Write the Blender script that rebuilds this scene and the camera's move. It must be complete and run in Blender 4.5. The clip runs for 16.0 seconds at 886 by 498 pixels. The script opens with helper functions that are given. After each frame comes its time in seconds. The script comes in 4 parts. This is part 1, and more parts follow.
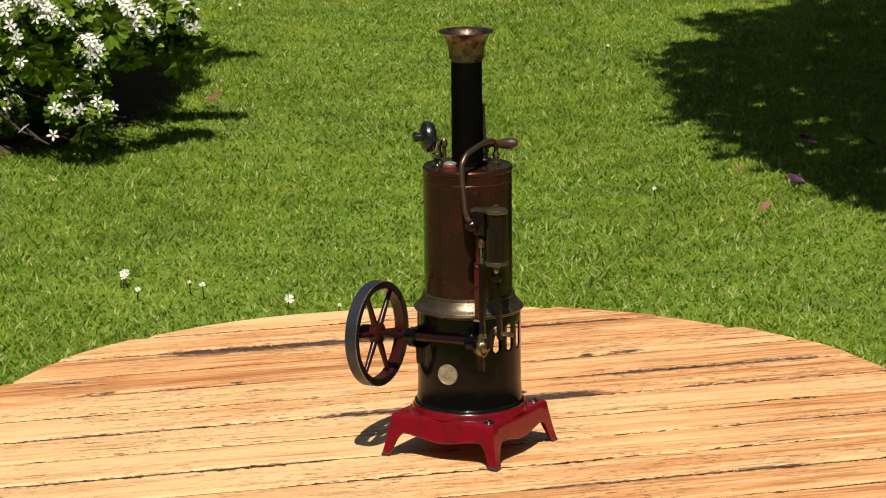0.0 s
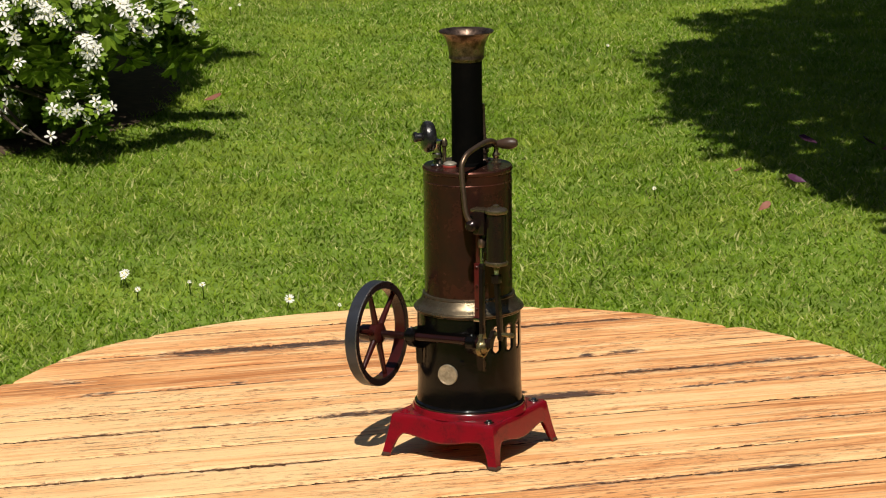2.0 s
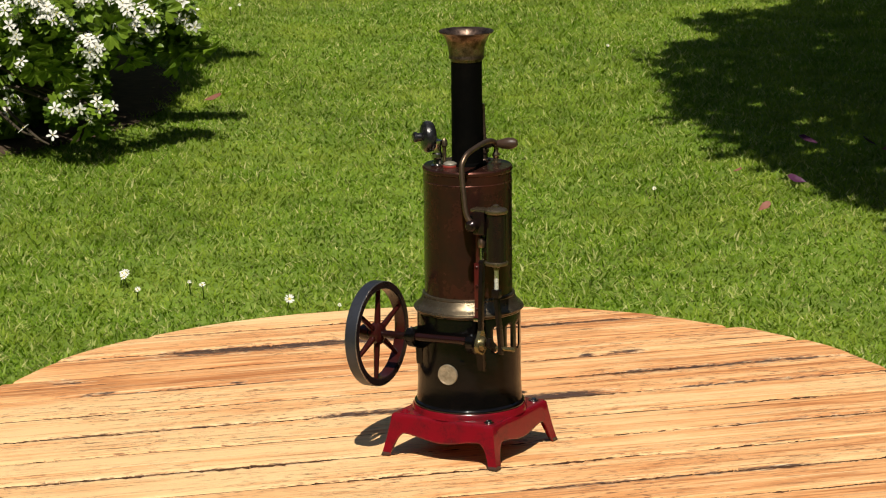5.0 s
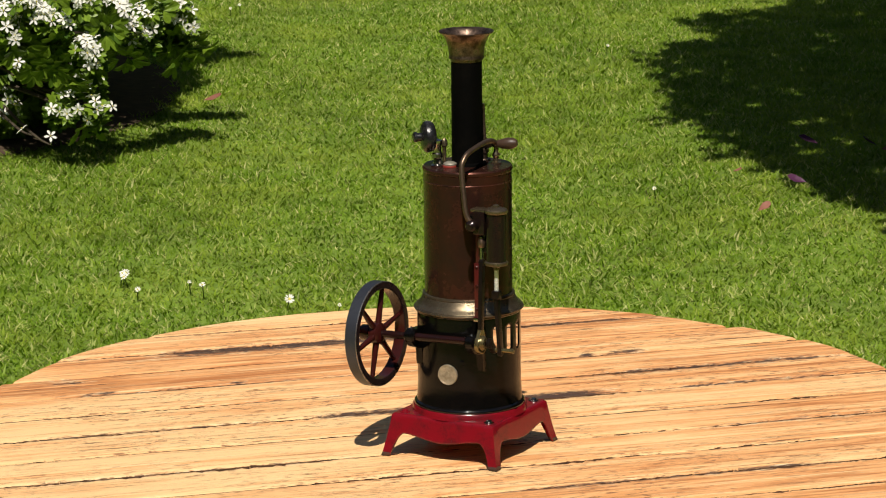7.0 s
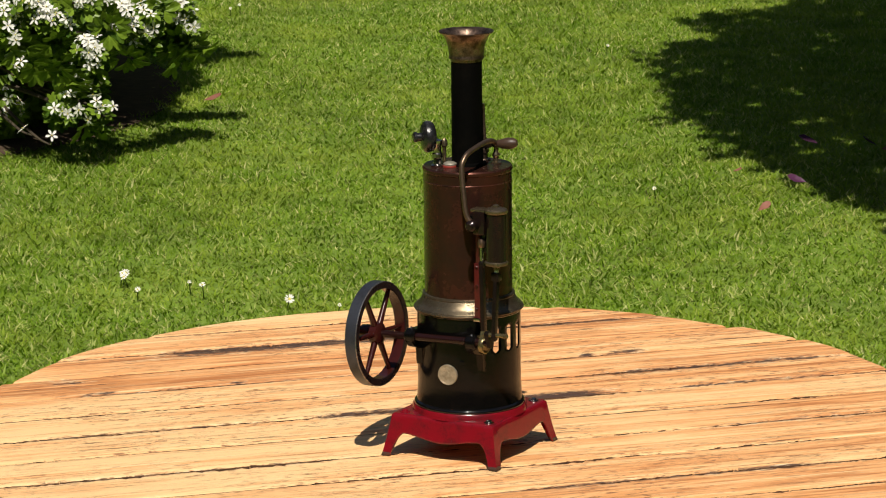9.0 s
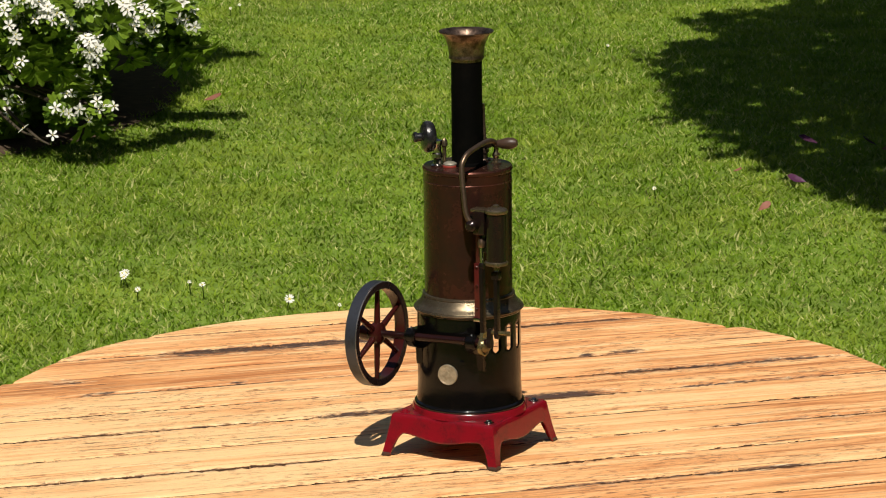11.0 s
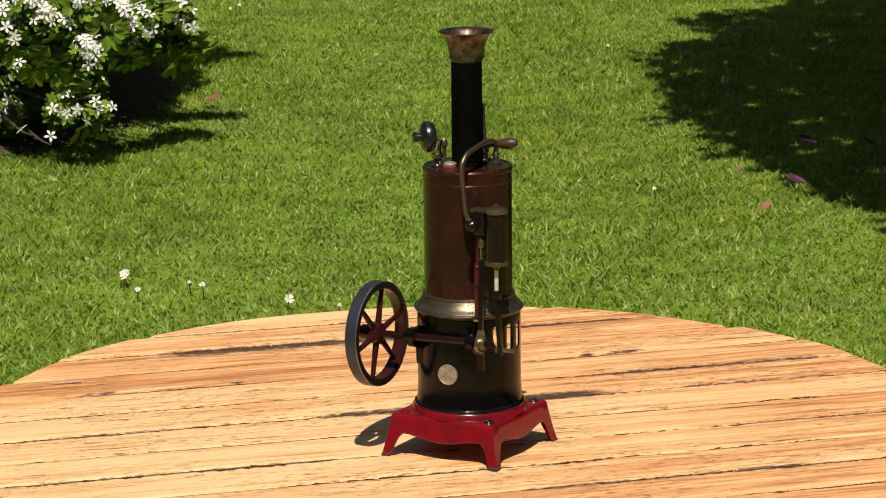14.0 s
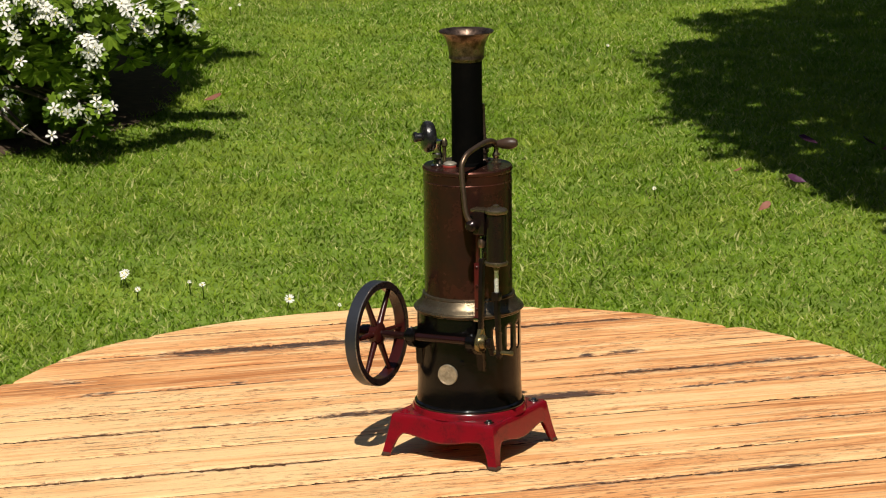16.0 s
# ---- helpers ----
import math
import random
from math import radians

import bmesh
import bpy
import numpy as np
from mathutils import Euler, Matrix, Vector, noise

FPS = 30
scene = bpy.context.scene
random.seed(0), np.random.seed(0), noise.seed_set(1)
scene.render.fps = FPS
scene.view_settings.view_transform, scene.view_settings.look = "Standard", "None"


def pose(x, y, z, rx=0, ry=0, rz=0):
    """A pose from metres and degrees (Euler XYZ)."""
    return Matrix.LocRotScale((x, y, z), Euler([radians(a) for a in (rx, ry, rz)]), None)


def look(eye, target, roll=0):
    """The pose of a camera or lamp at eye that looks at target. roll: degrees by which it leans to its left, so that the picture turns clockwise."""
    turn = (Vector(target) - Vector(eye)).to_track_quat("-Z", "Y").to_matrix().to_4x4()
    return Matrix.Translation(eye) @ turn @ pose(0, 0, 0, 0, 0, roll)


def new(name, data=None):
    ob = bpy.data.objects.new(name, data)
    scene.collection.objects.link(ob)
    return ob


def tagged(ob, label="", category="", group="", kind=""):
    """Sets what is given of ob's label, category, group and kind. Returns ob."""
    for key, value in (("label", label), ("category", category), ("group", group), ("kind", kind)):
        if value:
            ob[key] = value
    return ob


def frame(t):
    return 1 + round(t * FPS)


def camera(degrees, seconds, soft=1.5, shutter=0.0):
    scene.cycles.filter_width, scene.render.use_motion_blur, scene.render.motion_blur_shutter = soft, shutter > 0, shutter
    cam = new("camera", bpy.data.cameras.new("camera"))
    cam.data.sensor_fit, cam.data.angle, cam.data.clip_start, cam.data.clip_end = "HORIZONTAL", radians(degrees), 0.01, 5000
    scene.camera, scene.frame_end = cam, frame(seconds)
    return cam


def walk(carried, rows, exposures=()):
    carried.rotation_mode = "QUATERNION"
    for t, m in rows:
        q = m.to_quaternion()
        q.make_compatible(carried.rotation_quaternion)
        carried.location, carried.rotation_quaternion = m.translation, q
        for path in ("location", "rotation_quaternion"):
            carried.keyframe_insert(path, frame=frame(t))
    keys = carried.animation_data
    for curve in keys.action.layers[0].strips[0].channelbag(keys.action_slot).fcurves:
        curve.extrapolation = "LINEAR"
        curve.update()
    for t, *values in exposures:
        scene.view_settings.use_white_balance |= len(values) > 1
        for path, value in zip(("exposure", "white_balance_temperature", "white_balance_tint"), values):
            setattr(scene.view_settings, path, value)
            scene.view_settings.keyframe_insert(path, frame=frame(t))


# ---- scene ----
# ---------------------------------------------------------------- camera
TABLE_Z = 0.74
EYE = Vector((0.0, -2.511, TABLE_Z + 0.7077))
PITCH, YAW = 0.21452, -0.00782
AIM = Vector((math.cos(PITCH) * math.sin(YAW), math.cos(PITCH) * math.cos(YAW), -math.sin(PITCH)))
cam = camera(15.29, 16.0, soft=1.1)
STAND = look(EYE, EYE + AIM, -0.643)
walk(cam, [(0.0, STAND), (16.0, STAND)], exposures=[(0.0, 0.0), (16.0, 0.0)])

# ---------------------------------------------------------------- light
SUN_EL, SUN_AZ = radians(55), radians(3.0)   # shadows run away from the camera, a little to the right
world = bpy.data.worlds.new("world")
scene.world = world
world.use_nodes = True
wn = world.node_tree.nodes
sky = wn.new("ShaderNodeTexSky")
sky.sky_type, sky.sun_disc = "NISHITA", False
sky.sun_elevation, sky.sun_rotation = SUN_EL, math.pi + SUN_AZ
wn["Background"].inputs["Strength"].default_value = 0.05
world.node_tree.links.new(sky.outputs["Color"], wn["Background"].inputs["Color"])
sun = new("sun", bpy.data.lights.new("sun", "SUN"))
sun.data.energy, sun.data.angle, sun.data.color = 5.0, radians(0.53), (1.0, 0.93, 0.82)
TO_SUN = Vector((-math.sin(SUN_AZ) * math.cos(SUN_EL), -math.cos(SUN_AZ) * math.cos(SUN_EL), math.sin(SUN_EL)))
sun.matrix_world = look(TO_SUN * 20, (0, 0, 0))


# ---------------------------------------------------------------- materials
class Mat:
    """A small wrapper to write node materials in few lines."""

    def __init__(self, name):
        self.m = bpy.data.materials.new(name)
        self.m.use_nodes = True
        self.t = self.m.node_tree
        self.b = self.t.nodes["Principled BSDF"]

    def node(self, kind, **values):
        n = self.t.nodes.new(kind)
        for key, value in values.items():
            n.inputs[key.replace("_", " ")].default_value = value
        return n

    def link(self, a, b):
        self.t.links.new(a, b)

    def coords(self, scale=(1, 1, 1), which="Object", rot=(0, 0, 0)):
        c = self.node("ShaderNodeTexCoord")
        mp = self.node("ShaderNodeMapping")
        mp.inputs["Scale"].default_value = scale
        mp.inputs["Rotation"].default_value = rot
        self.link(c.outputs[which], mp.inputs["Vector"])
        return mp.outputs["Vector"]

    def noise(self, vec, scale, detail=4, rough=0.55):
        n = self.node("ShaderNodeTexNoise", Scale=scale, Detail=detail, Roughness=rough)
        self.link(vec, n.inputs["Vector"])
        return n.outputs["Fac"]

    def ramp(self, fac, *stops):
        r = self.node("ShaderNodeValToRGB")
        e = r.color_ramp.elements
        while len(e) < len(stops):
            e.new(0.5)
        for el, (pos, col) in zip(e, stops):
            el.position = pos
            el.color = (*col, 1) if len(col) == 3 else col
        self.link(fac, r.inputs["Fac"])
        return r.outputs["Color"]

    def mix(self, fac, a, b, mode="MIX"):
        n = self.t.nodes.new("ShaderNodeMix")
        n.data_type, n.blend_type = "RGBA", mode
        for value, sock in ((fac, n.inputs[0]), (a, n.inputs[6]), (b, n.inputs[7])):
            if isinstance(value, bpy.types.NodeSocket):
                self.link(value, sock)
            else:
                sock.default_value = value if isinstance(value, (int, float)) else (*value, 1)
        return n.outputs[2]

    def math(self, op, a, b=0.0):
        n = self.t.nodes.new("ShaderNodeMath")
        n.operation = op
        for value, sock in ((a, n.inputs[0]), (b, n.inputs[1])):
            if isinstance(value, bpy.types.NodeSocket):
                self.link(value, sock)
            else:
                sock.default_value = value
        return n.outputs[0]

    def bump(self, height, strength=0.3, dist=0.001):
        n = self.node("ShaderNodeBump", Strength=strength, Distance=dist)
        self.link(height, n.inputs["Height"])
        self.link(n.outputs["Normal"], self.b.inputs["Normal"])

    def set(self, **values):
        for key, value in values.items():
            sock = self.b.inputs[key.replace("_", " ")]
            if isinstance(value, bpy.types.NodeSocket):
                self.link(value, sock)
            elif isinstance(value, tuple):
                sock.default_value = (*value, 1)
            else:
                sock.default_value = value
        return self.m


def aged(name, base, worn, rough=(0.25, 0.5), metal=0.0, scale=60, cover=(0.5, 0.72), bump=0.15, coat=0.0, spec=0.4, wear=None):
    """Paint or metal with blotches of a second colour and uneven gloss."""
    k = Mat(name)
    v = k.coords()
    big = k.noise(v, scale, 5, 0.6)
    fine = k.noise(v, scale * 9, 4, 0.6)
    both = k.math("ADD", k.math("MULTIPLY", big, 0.7), k.math("MULTIPLY", fine, 0.3))
    col = k.mix(k.ramp(both, (cover[0], (0, 0, 0)), (cover[1], (1, 1, 1))), base, worn)
    if wear:
        edge = k.node("ShaderNodeNewGeometry").outputs["Pointiness"]
        rub = k.math("MULTIPLY", k.ramp(edge, (0.56, (0, 0, 0)), (0.66, (1, 1, 1))), k.ramp(both, (0.50, (0, 0, 0)), (0.58, (1, 1, 1))))
        col = k.mix(k.math("MULTIPLY", rub, 0.85), col, wear)
    k.bump(fine, bump, 0.0006)
    r = k.ramp(both, (0.3, (rough[0],) * 3), (0.7, (rough[1],) * 3))
    return k.set(Base_Color=col, Roughness=r, Metallic=metal, Specular_IOR_Level=spec, Coat_Weight=coat, Coat_Roughness=0.12)


M_RED = aged("red_enamel", (0.175, 0.005, 0.011), (0.075, 0.006, 0.009), (0.08, 0.30), 0.0, 60, (0.47, 0.66), wear=(0.05, 0.016, 0.014))
M_REDDARK = aged("dark_red_paint", (0.036, 0.0068, 0.0056), (0.020, 0.006, 0.005), (0.10, 0.28), 0.0, 70, spec=0.26)
M_BLACK = aged("black_japan", (0.003, 0.0027, 0.0025), (0.007, 0.005, 0.0035), (0.10, 0.26), 0.0, 40, (0.52, 0.8), spec=0.22)
M_CHIMNEY = aged("matt_black_paint", (0.0022, 0.0022, 0.002), (0.005, 0.004, 0.003), (0.5, 0.7), 0.0, 50, spec=0.03)
M_BOILER = aged("bronzed_boiler", (0.042, 0.022, 0.016), (0.084, 0.027, 0.018), (0.16, 0.34), 0.65, 26, (0.42, 0.66), 0.12, spec=0.25)
M_BRASS = aged("tarnished_brass", (0.17, 0.135, 0.085), (0.065, 0.048, 0.030), (0.2, 0.42), 0.8, 110, (0.45, 0.68), 0.35)
M_COPPER = aged("browned_copper", (0.19, 0.13, 0.088), (0.055, 0.034, 0.022), (0.32, 0.5), 0.85, 60, (0.45, 0.7))
M_YELLOW = aged("yellow_brass", (0.20, 0.165, 0.075), (0.085, 0.062, 0.032), (0.16, 0.34), 0.75, 140, (0.48, 0.7))
M_STEEL = aged("polished_steel", (0.80, 0.80, 0.78), (0.6, 0.58, 0.55), (0.2, 0.35), 0.5, 90)
M_DARKSTEEL = aged("oiled_dark_steel", (0.008, 0.006, 0.0048), (0.018, 0.010, 0.0065), (0.2, 0.4), 0.1, 80, spec=0.14)
M_RIM = aged("blued_iron", (0.055, 0.06, 0.075), (0.03, 0.03, 0.034), (0.3, 0.5), 0.6, 60)
M_EMBLEM = aged("silvered_plate", (0.52, 0.48, 0.38), (0.30, 0.27, 0.2), (0.35, 0.5), 0.7, 200, (0.45, 0.65))
M_WASHER = aged("red_fibre", (0.30, 0.035, 0.022), (0.25, 0.03, 0.02), (0.5, 0.6), 0.0, 100)
M_CYL = aged("oiled_bronze", (0.019, 0.011, 0.009), (0.036, 0.015, 0.010), (0.08, 0.22), 0.4, 80, spec=0.4)
M_RIMFACE = aged("blackened_iron", (0.016, 0.010, 0.010), (0.030, 0.010, 0.009), (0.2, 0.4), 0.1, 60)
M_NICKEL = aged("dull_nickel", (0.42, 0.40, 0.37), (0.20, 0.17, 0.14), (0.12, 0.3), 1.0, 150)
M_CAP = aged("sooted_copper", (0.19, 0.13, 0.095), (0.045, 0.030, 0.022), (0.22, 0.42), 0.85, 150, (0.42, 0.60), 0.5)
M_WORN = aged("bare_worn_iron", (0.055, 0.04, 0.034), (0.10, 0.03, 0.025), (0.4, 0.6), 0.2, 120)
M_GLOSS = aged("wet_black_enamel", (0.003, 0.003, 0.003), (0.006, 0.004, 0.004), (0.05, 0.14), 0.0, 90, spec=0.5)
M_EDGE = aged("rubbed_bright_edge", (0.22, 0.21, 0.20), (0.08, 0.07, 0.065), (0.2, 0.35), 0.8, 150)
M_FIT = aged("bright_brass_fitting", (0.36, 0.28, 0.17), (0.14, 0.10, 0.06), (0.12, 0.3), 0.9, 160, (0.45, 0.68))
M_COLUMN = aged("oxblood_paint", (0.075, 0.007, 0.007), (0.018, 0.005, 0.004), (0.25, 0.45), 0.0, 90)
M_SHAFT = aged("oily_red_shaft", (0.016, 0.0052, 0.0046), (0.008, 0.004, 0.0035), (0.12, 0.3), 0.1, 70, spec=0.3)
M_KNOB = aged("worn_black_bakelite", (0.012, 0.012, 0.013), (0.035, 0.032, 0.032), (0.14, 0.34), 0.0, 120, (0.5, 0.7), spec=0.5)
M_HANDLE = aged("dark_turned_wood", (0.05, 0.028, 0.018), (0.10, 0.055, 0.03), (0.35, 0.5), 0.0, 120)


def wood():
    k = Mat("weathered_pine")
    info = k.node("ShaderNodeObjectInfo")
    c = k.node("ShaderNodeTexCoord")
    shift = k.t.nodes.new("ShaderNodeVectorMath")
    shift.operation = "ADD"
    jump = k.t.nodes.new("ShaderNodeCombineXYZ")
    k.link(k.math("MULTIPLY", info.outputs["Random"], 37.0), jump.inputs[0])
    k.link(k.math("MULTIPLY", info.outputs["Random"], 11.0), jump.inputs[2])
    k.link(c.outputs["Object"], shift.inputs[0])
    k.link(jump.outputs[0], shift.inputs[1])

    def stretched(sx, sy):
        mp = k.node("ShaderNodeMapping")
        mp.inputs["Scale"].default_value = (sx, sy, sy)
        k.link(shift.outputs[0], mp.inputs["Vector"])
        return mp.outputs["Vector"]

    tone = k.node("ShaderNodeAttribute")
    tone.attribute_name = "tone"
    grime = k.node("ShaderNodeAttribute")
    grime.attribute_name = "grime"
    wide = k.noise(stretched(1.6, 62), 1.0, 4, 0.55)
    grain = k.noise(stretched(14, 260), 1.0, 7, 0.7)
    blot = k.noise(stretched(5, 26), 1.0, 4, 0.6)
    fleck = k.noise(stretched(75, 300), 1.0, 5, 0.72)
    thread = k.noise(stretched(6, 360), 1.0, 4, 0.7)
    crack = k.noise(stretched(8, 150), 1.0, 6, 0.72)
    rag = k.noise(stretched(95, 380), 1.0, 8, 0.78)
    pale, mid, deep = (0.96, 0.615, 0.295), (0.86, 0.42, 0.165), (0.50, 0.185, 0.058)
    bands = k.math("ADD", k.math("MULTIPLY", wide, 0.45), k.math("MULTIPLY", grain, 0.55))
    bands = k.math("SUBTRACT", bands, k.math("MULTIPLY", tone.outputs["Fac"], 0.16))
    col = k.ramp(bands, (0.345, deep), (0.445, mid), (0.54, pale))
    col = k.mix(k.ramp(blot, (0.54, (0, 0, 0)), (0.70, (0.6,) * 3)), col, (0.76, 0.34, 0.12))
    knot = k.noise(stretched(42, 75), 1.0, 3, 0.5)
    col = k.mix(k.ramp(knot, (0.715, (0, 0, 0)), (0.765, (0.7,) * 3)), col, (0.22, 0.08, 0.036))
    col = k.mix(k.ramp(thread, (0.57, (0, 0, 0)), (0.65, (0.75,) * 3)), col, (0.40, 0.16, 0.055))
    light = k.noise(stretched(5, 300), 1.0, 5, 0.65)
    col = k.mix(k.ramp(light, (0.57, (0, 0, 0)), (0.66, (0.75,) * 3)), col, (0.97, 0.73, 0.40))
    area = k.ramp(k.noise(stretched(6, 14), 1.0, 3, 0.5), (0.40, (0, 0, 0)), (0.58, (1, 1, 1)))
    col = k.mix(k.math("MULTIPLY", k.ramp(fleck, (0.55, (0, 0, 0)), (0.60, (0.85,) * 3)), area), col, (0.22, 0.085, 0.036))
    dark = k.ramp(crack, (0.61, (0, 0, 0)), (0.645, (1, 1, 1)))
    patch = k.ramp(k.noise(stretched(4, 24), 1.0, 3, 0.5), (0.50, (0, 0, 0)), (0.58, (1, 1, 1)))
    crackmask = k.math("MULTIPLY", dark, patch)
    col = k.mix(k.math("MULTIPLY", crackmask, 0.88), col, (0.085, 0.04, 0.022))
    # old grime worked into the worn board edges and round the knots
    soak = k.math("ADD", grime.outputs["Fac"], k.math("MULTIPLY", k.math("SUBTRACT", rag, 0.5), 3.0))
    col = k.mix(k.ramp(soak, (0.30, (0, 0, 0)), (0.52, (0.75,) * 3)), col, (0.33, 0.155, 0.075))
    fray = k.math("MULTIPLY", k.ramp(grime.outputs["Fac"], (0.04, (0, 0, 0)), (0.20, (1, 1, 1))), k.ramp(k.noise(stretched(40, 420), 1.0, 5, 0.7), (0.55, (0, 0, 0)), (0.62, (0.9,) * 3)))
    col = k.mix(fray, col, (0.93, 0.72, 0.44))
    pit = k.ramp(soak, (0.56, (0, 0, 0)), (0.72, (0.95,) * 3))
    col = k.mix(pit, col, (0.062, 0.036, 0.028))
    k.bump(k.math("SUBTRACT", k.math("SUBTRACT", grain, crackmask), k.math("MULTIPLY", pit, 0.8)), 0.6, 0.002)
    return k.set(Base_Color=col, Roughness=k.ramp(grain, (0.3, (0.42,) * 3), (0.7, (0.62,) * 3)))


M_WOOD = wood()
M_GRIME = aged("grimed_wood", (0.10, 0.048, 0.024), (0.24, 0.11, 0.05), (0.8, 0.95), 0.0, 80)


def ground_mat():
    k = Mat("lawn_soil")
    v = k.coords()
    n = k.noise(v, 25, 6, 0.6)
    big = k.noise(v, 1.2, 3)
    col = k.ramp(n, (0.3, (0.12, 0.20, 0.012)), (0.55, (0.18, 0.28, 0.022)), (0.75, (0.24, 0.32, 0.05)))
    col = k.mix(k.ramp(big, (0.4, (0, 0, 0)), (0.65, (0.35,) * 3)), col, (0.10, 0.13, 0.03))
    k.bump(n, 0.8, 0.02)
    return k.set(Base_Color=col, Roughness=0.9)


def leafy(name, a, b, rough=0.5, trans=0.25, third=None, patch=None):
    """Leaf colours that vary from leaf to leaf, with some light shining through."""
    k = Mat(name)
    g = k.node("ShaderNodeNewGeometry")
    stops = [(0.0, a), (0.74, b)] + ([(0.93, third)] if third else [])
    col = k.ramp(g.outputs["Random Per Island"], *stops)
    fine = k.noise(k.coords(), 90, 3)
    col = k.mix(k.ramp(fine, (0.35, (0, 0, 0)), (0.7, (0.35,) * 3)), col, tuple(c * 0.8 for c in a))
    if patch:
        area = k.noise(k.coords(), 2.6, 5, 0.65)
        col = k.mix(k.ramp(area, (0.46, (0, 0, 0)), (0.64, (0.55,) * 3)), col, patch)
        col = k.mix(k.ramp(k.noise(k.coords(), 5.5, 4, 0.6), (0.40, (0.45,) * 3), (0.52, (0, 0, 0))), col, tuple(c * 0.7 for c in a))
    m = k.set(Base_Color=col, Roughness=rough, Specular_IOR_Level=0.25)
    if trans:
        tr = k.node("ShaderNodeBsdfTranslucent")
        k.link(col, tr.inputs["Color"])
        ms = k.node("ShaderNodeMixShader", Fac=trans)
        k.link(k.b.outputs[0], ms.inputs[1])
        k.link(tr.outputs[0], ms.inputs[2])
        k.link(ms.outputs[0], k.t.nodes["Material Output"].inputs["Surface"])
    return m


M_GROUND = ground_mat()
M_SOIL = aged("dry_soil", (0.060, 0.040, 0.028), (0.12, 0.085, 0.055), (0.8, 0.95), 0.0, 30, (0.4, 0.7), 1.0, spec=0.1)
M_SKY_BLOCK = aged("added_hedge_foliage", (0.020, 0.045, 0.010), (0.05, 0.09, 0.018), (0.6, 0.8), 0.0, 3.5, (0.35, 0.65), 1.0)
M_GRASS = leafy("grass_blade", (0.140, 0.262, 0.014), (0.322, 0.468, 0.038), 0.5, 0.5, (0.76, 0.73, 0.32), (0.42, 0.50, 0.062))
M_LEAF = leafy("glossy_leaf", (0.040, 0.090, 0.008), (0.19, 0.29, 0.025), 0.38, 0.2)
M_PETAL = leafy("white_petal", (0.86, 0.84, 0.78), (0.90, 0.88, 0.83), 0.55, 0.25)
M_STAMEN = aged("pollen", (0.65, 0.55, 0.12), (0.5, 0.4, 0.08), (0.6, 0.8), 0.0, 200)
M_TWIG = aged("twig_bark", (0.06, 0.045, 0.03), (0.10, 0.08, 0.05), (0.7, 0.9), 0.0, 60)
M_PLUM = leafy("plum_leaf", (0.055, 0.014, 0.022), (0.09, 0.025, 0.030), 0.45, 0.12)
M_FALLEN = leafy("fallen_leaf", (0.25, 0.095, 0.07), (0.31, 0.14, 0.095), 0.6, 0.1)
M_PURPLE = leafy("purple_leaf", (0.075, 0.022, 0.060), (0.10, 0.032, 0.080), 0.5, 0.15)


# ---------------------------------------------------------------- mesh helpers
def as_mesh(name, bm, material, smooth=40):
    me = bpy.data.meshes.new(name)
    bmesh.ops.recalc_face_normals(bm, faces=bm.faces)
    bm.to_mesh(me)
    bm.free()
    finish(me, material, smooth)
    return me


def finish(me, material, smooth=40):
    for m in material if isinstance(material, (list, tuple)) else [material]:
        me.materials.append(m)
    if smooth:
        me.polygons.foreach_set("use_smooth", [True] * len(me.polygons))
        me.set_sharp_from_angle(angle=radians(smooth))
    me.update()


def part(name, bm, material, parent, label="", smooth=40):
    ob = new(name, as_mesh(name, bm, material, smooth))
    ob.parent = parent
    return tagged(ob, label)


def merge(*bms):
    out = bmesh.new()
    for b in bms:
        me = bpy.data.meshes.new("tmp")
        b.to_mesh(me)
        b.free()
        out.from_mesh(me)
        bpy.data.meshes.remove(me)
    return out


def lathe(profile, segs=48, m=Matrix(), close=False):
    """A profile of (radius, height) turned about z."""
    bm = bmesh.new()
    rings = []
    for r, z in profile:
        if r < 1e-6:
            rings.append([bm.verts.new(m @ Vector((0, 0, z)))])
        else:
            rings.append([bm.verts.new(m @ Vector((r * math.cos(2 * math.pi * i / segs), r * math.sin(2 * math.pi * i / segs), z))) for i in range(segs)])
    pairs = list(zip(rings, rings[1:])) + ([(rings[-1], rings[0])] if close else [])
    for a, b in pairs:
        for i in range(segs):
            j = (i + 1) % segs
            vs = [a[i % len(a)], a[j % len(a)], b[j % len(b)], b[i % len(b)]]
            vs = list(dict.fromkeys(vs))
            if len(vs) > 2:
                bm.faces.new(vs)
    return bm


def rod(a, b, r, segs=14, r2=None, ease=0.18):
    """A round bar from a to b with softened ends."""
    a, b = Vector(a), Vector(b)
    n = (b - a).length
    r2 = r if r2 is None else r2
    e = min(r, r2, n / 2) * ease * 2
    m = Matrix.Translation(a) @ (b - a).to_track_quat("Z", "Y").to_matrix().to_4x4()
    return lathe([(0, 0), (r - e, 0), (r, e), (r2, n - e), (r2 - e, n), (0, n)], segs, m)


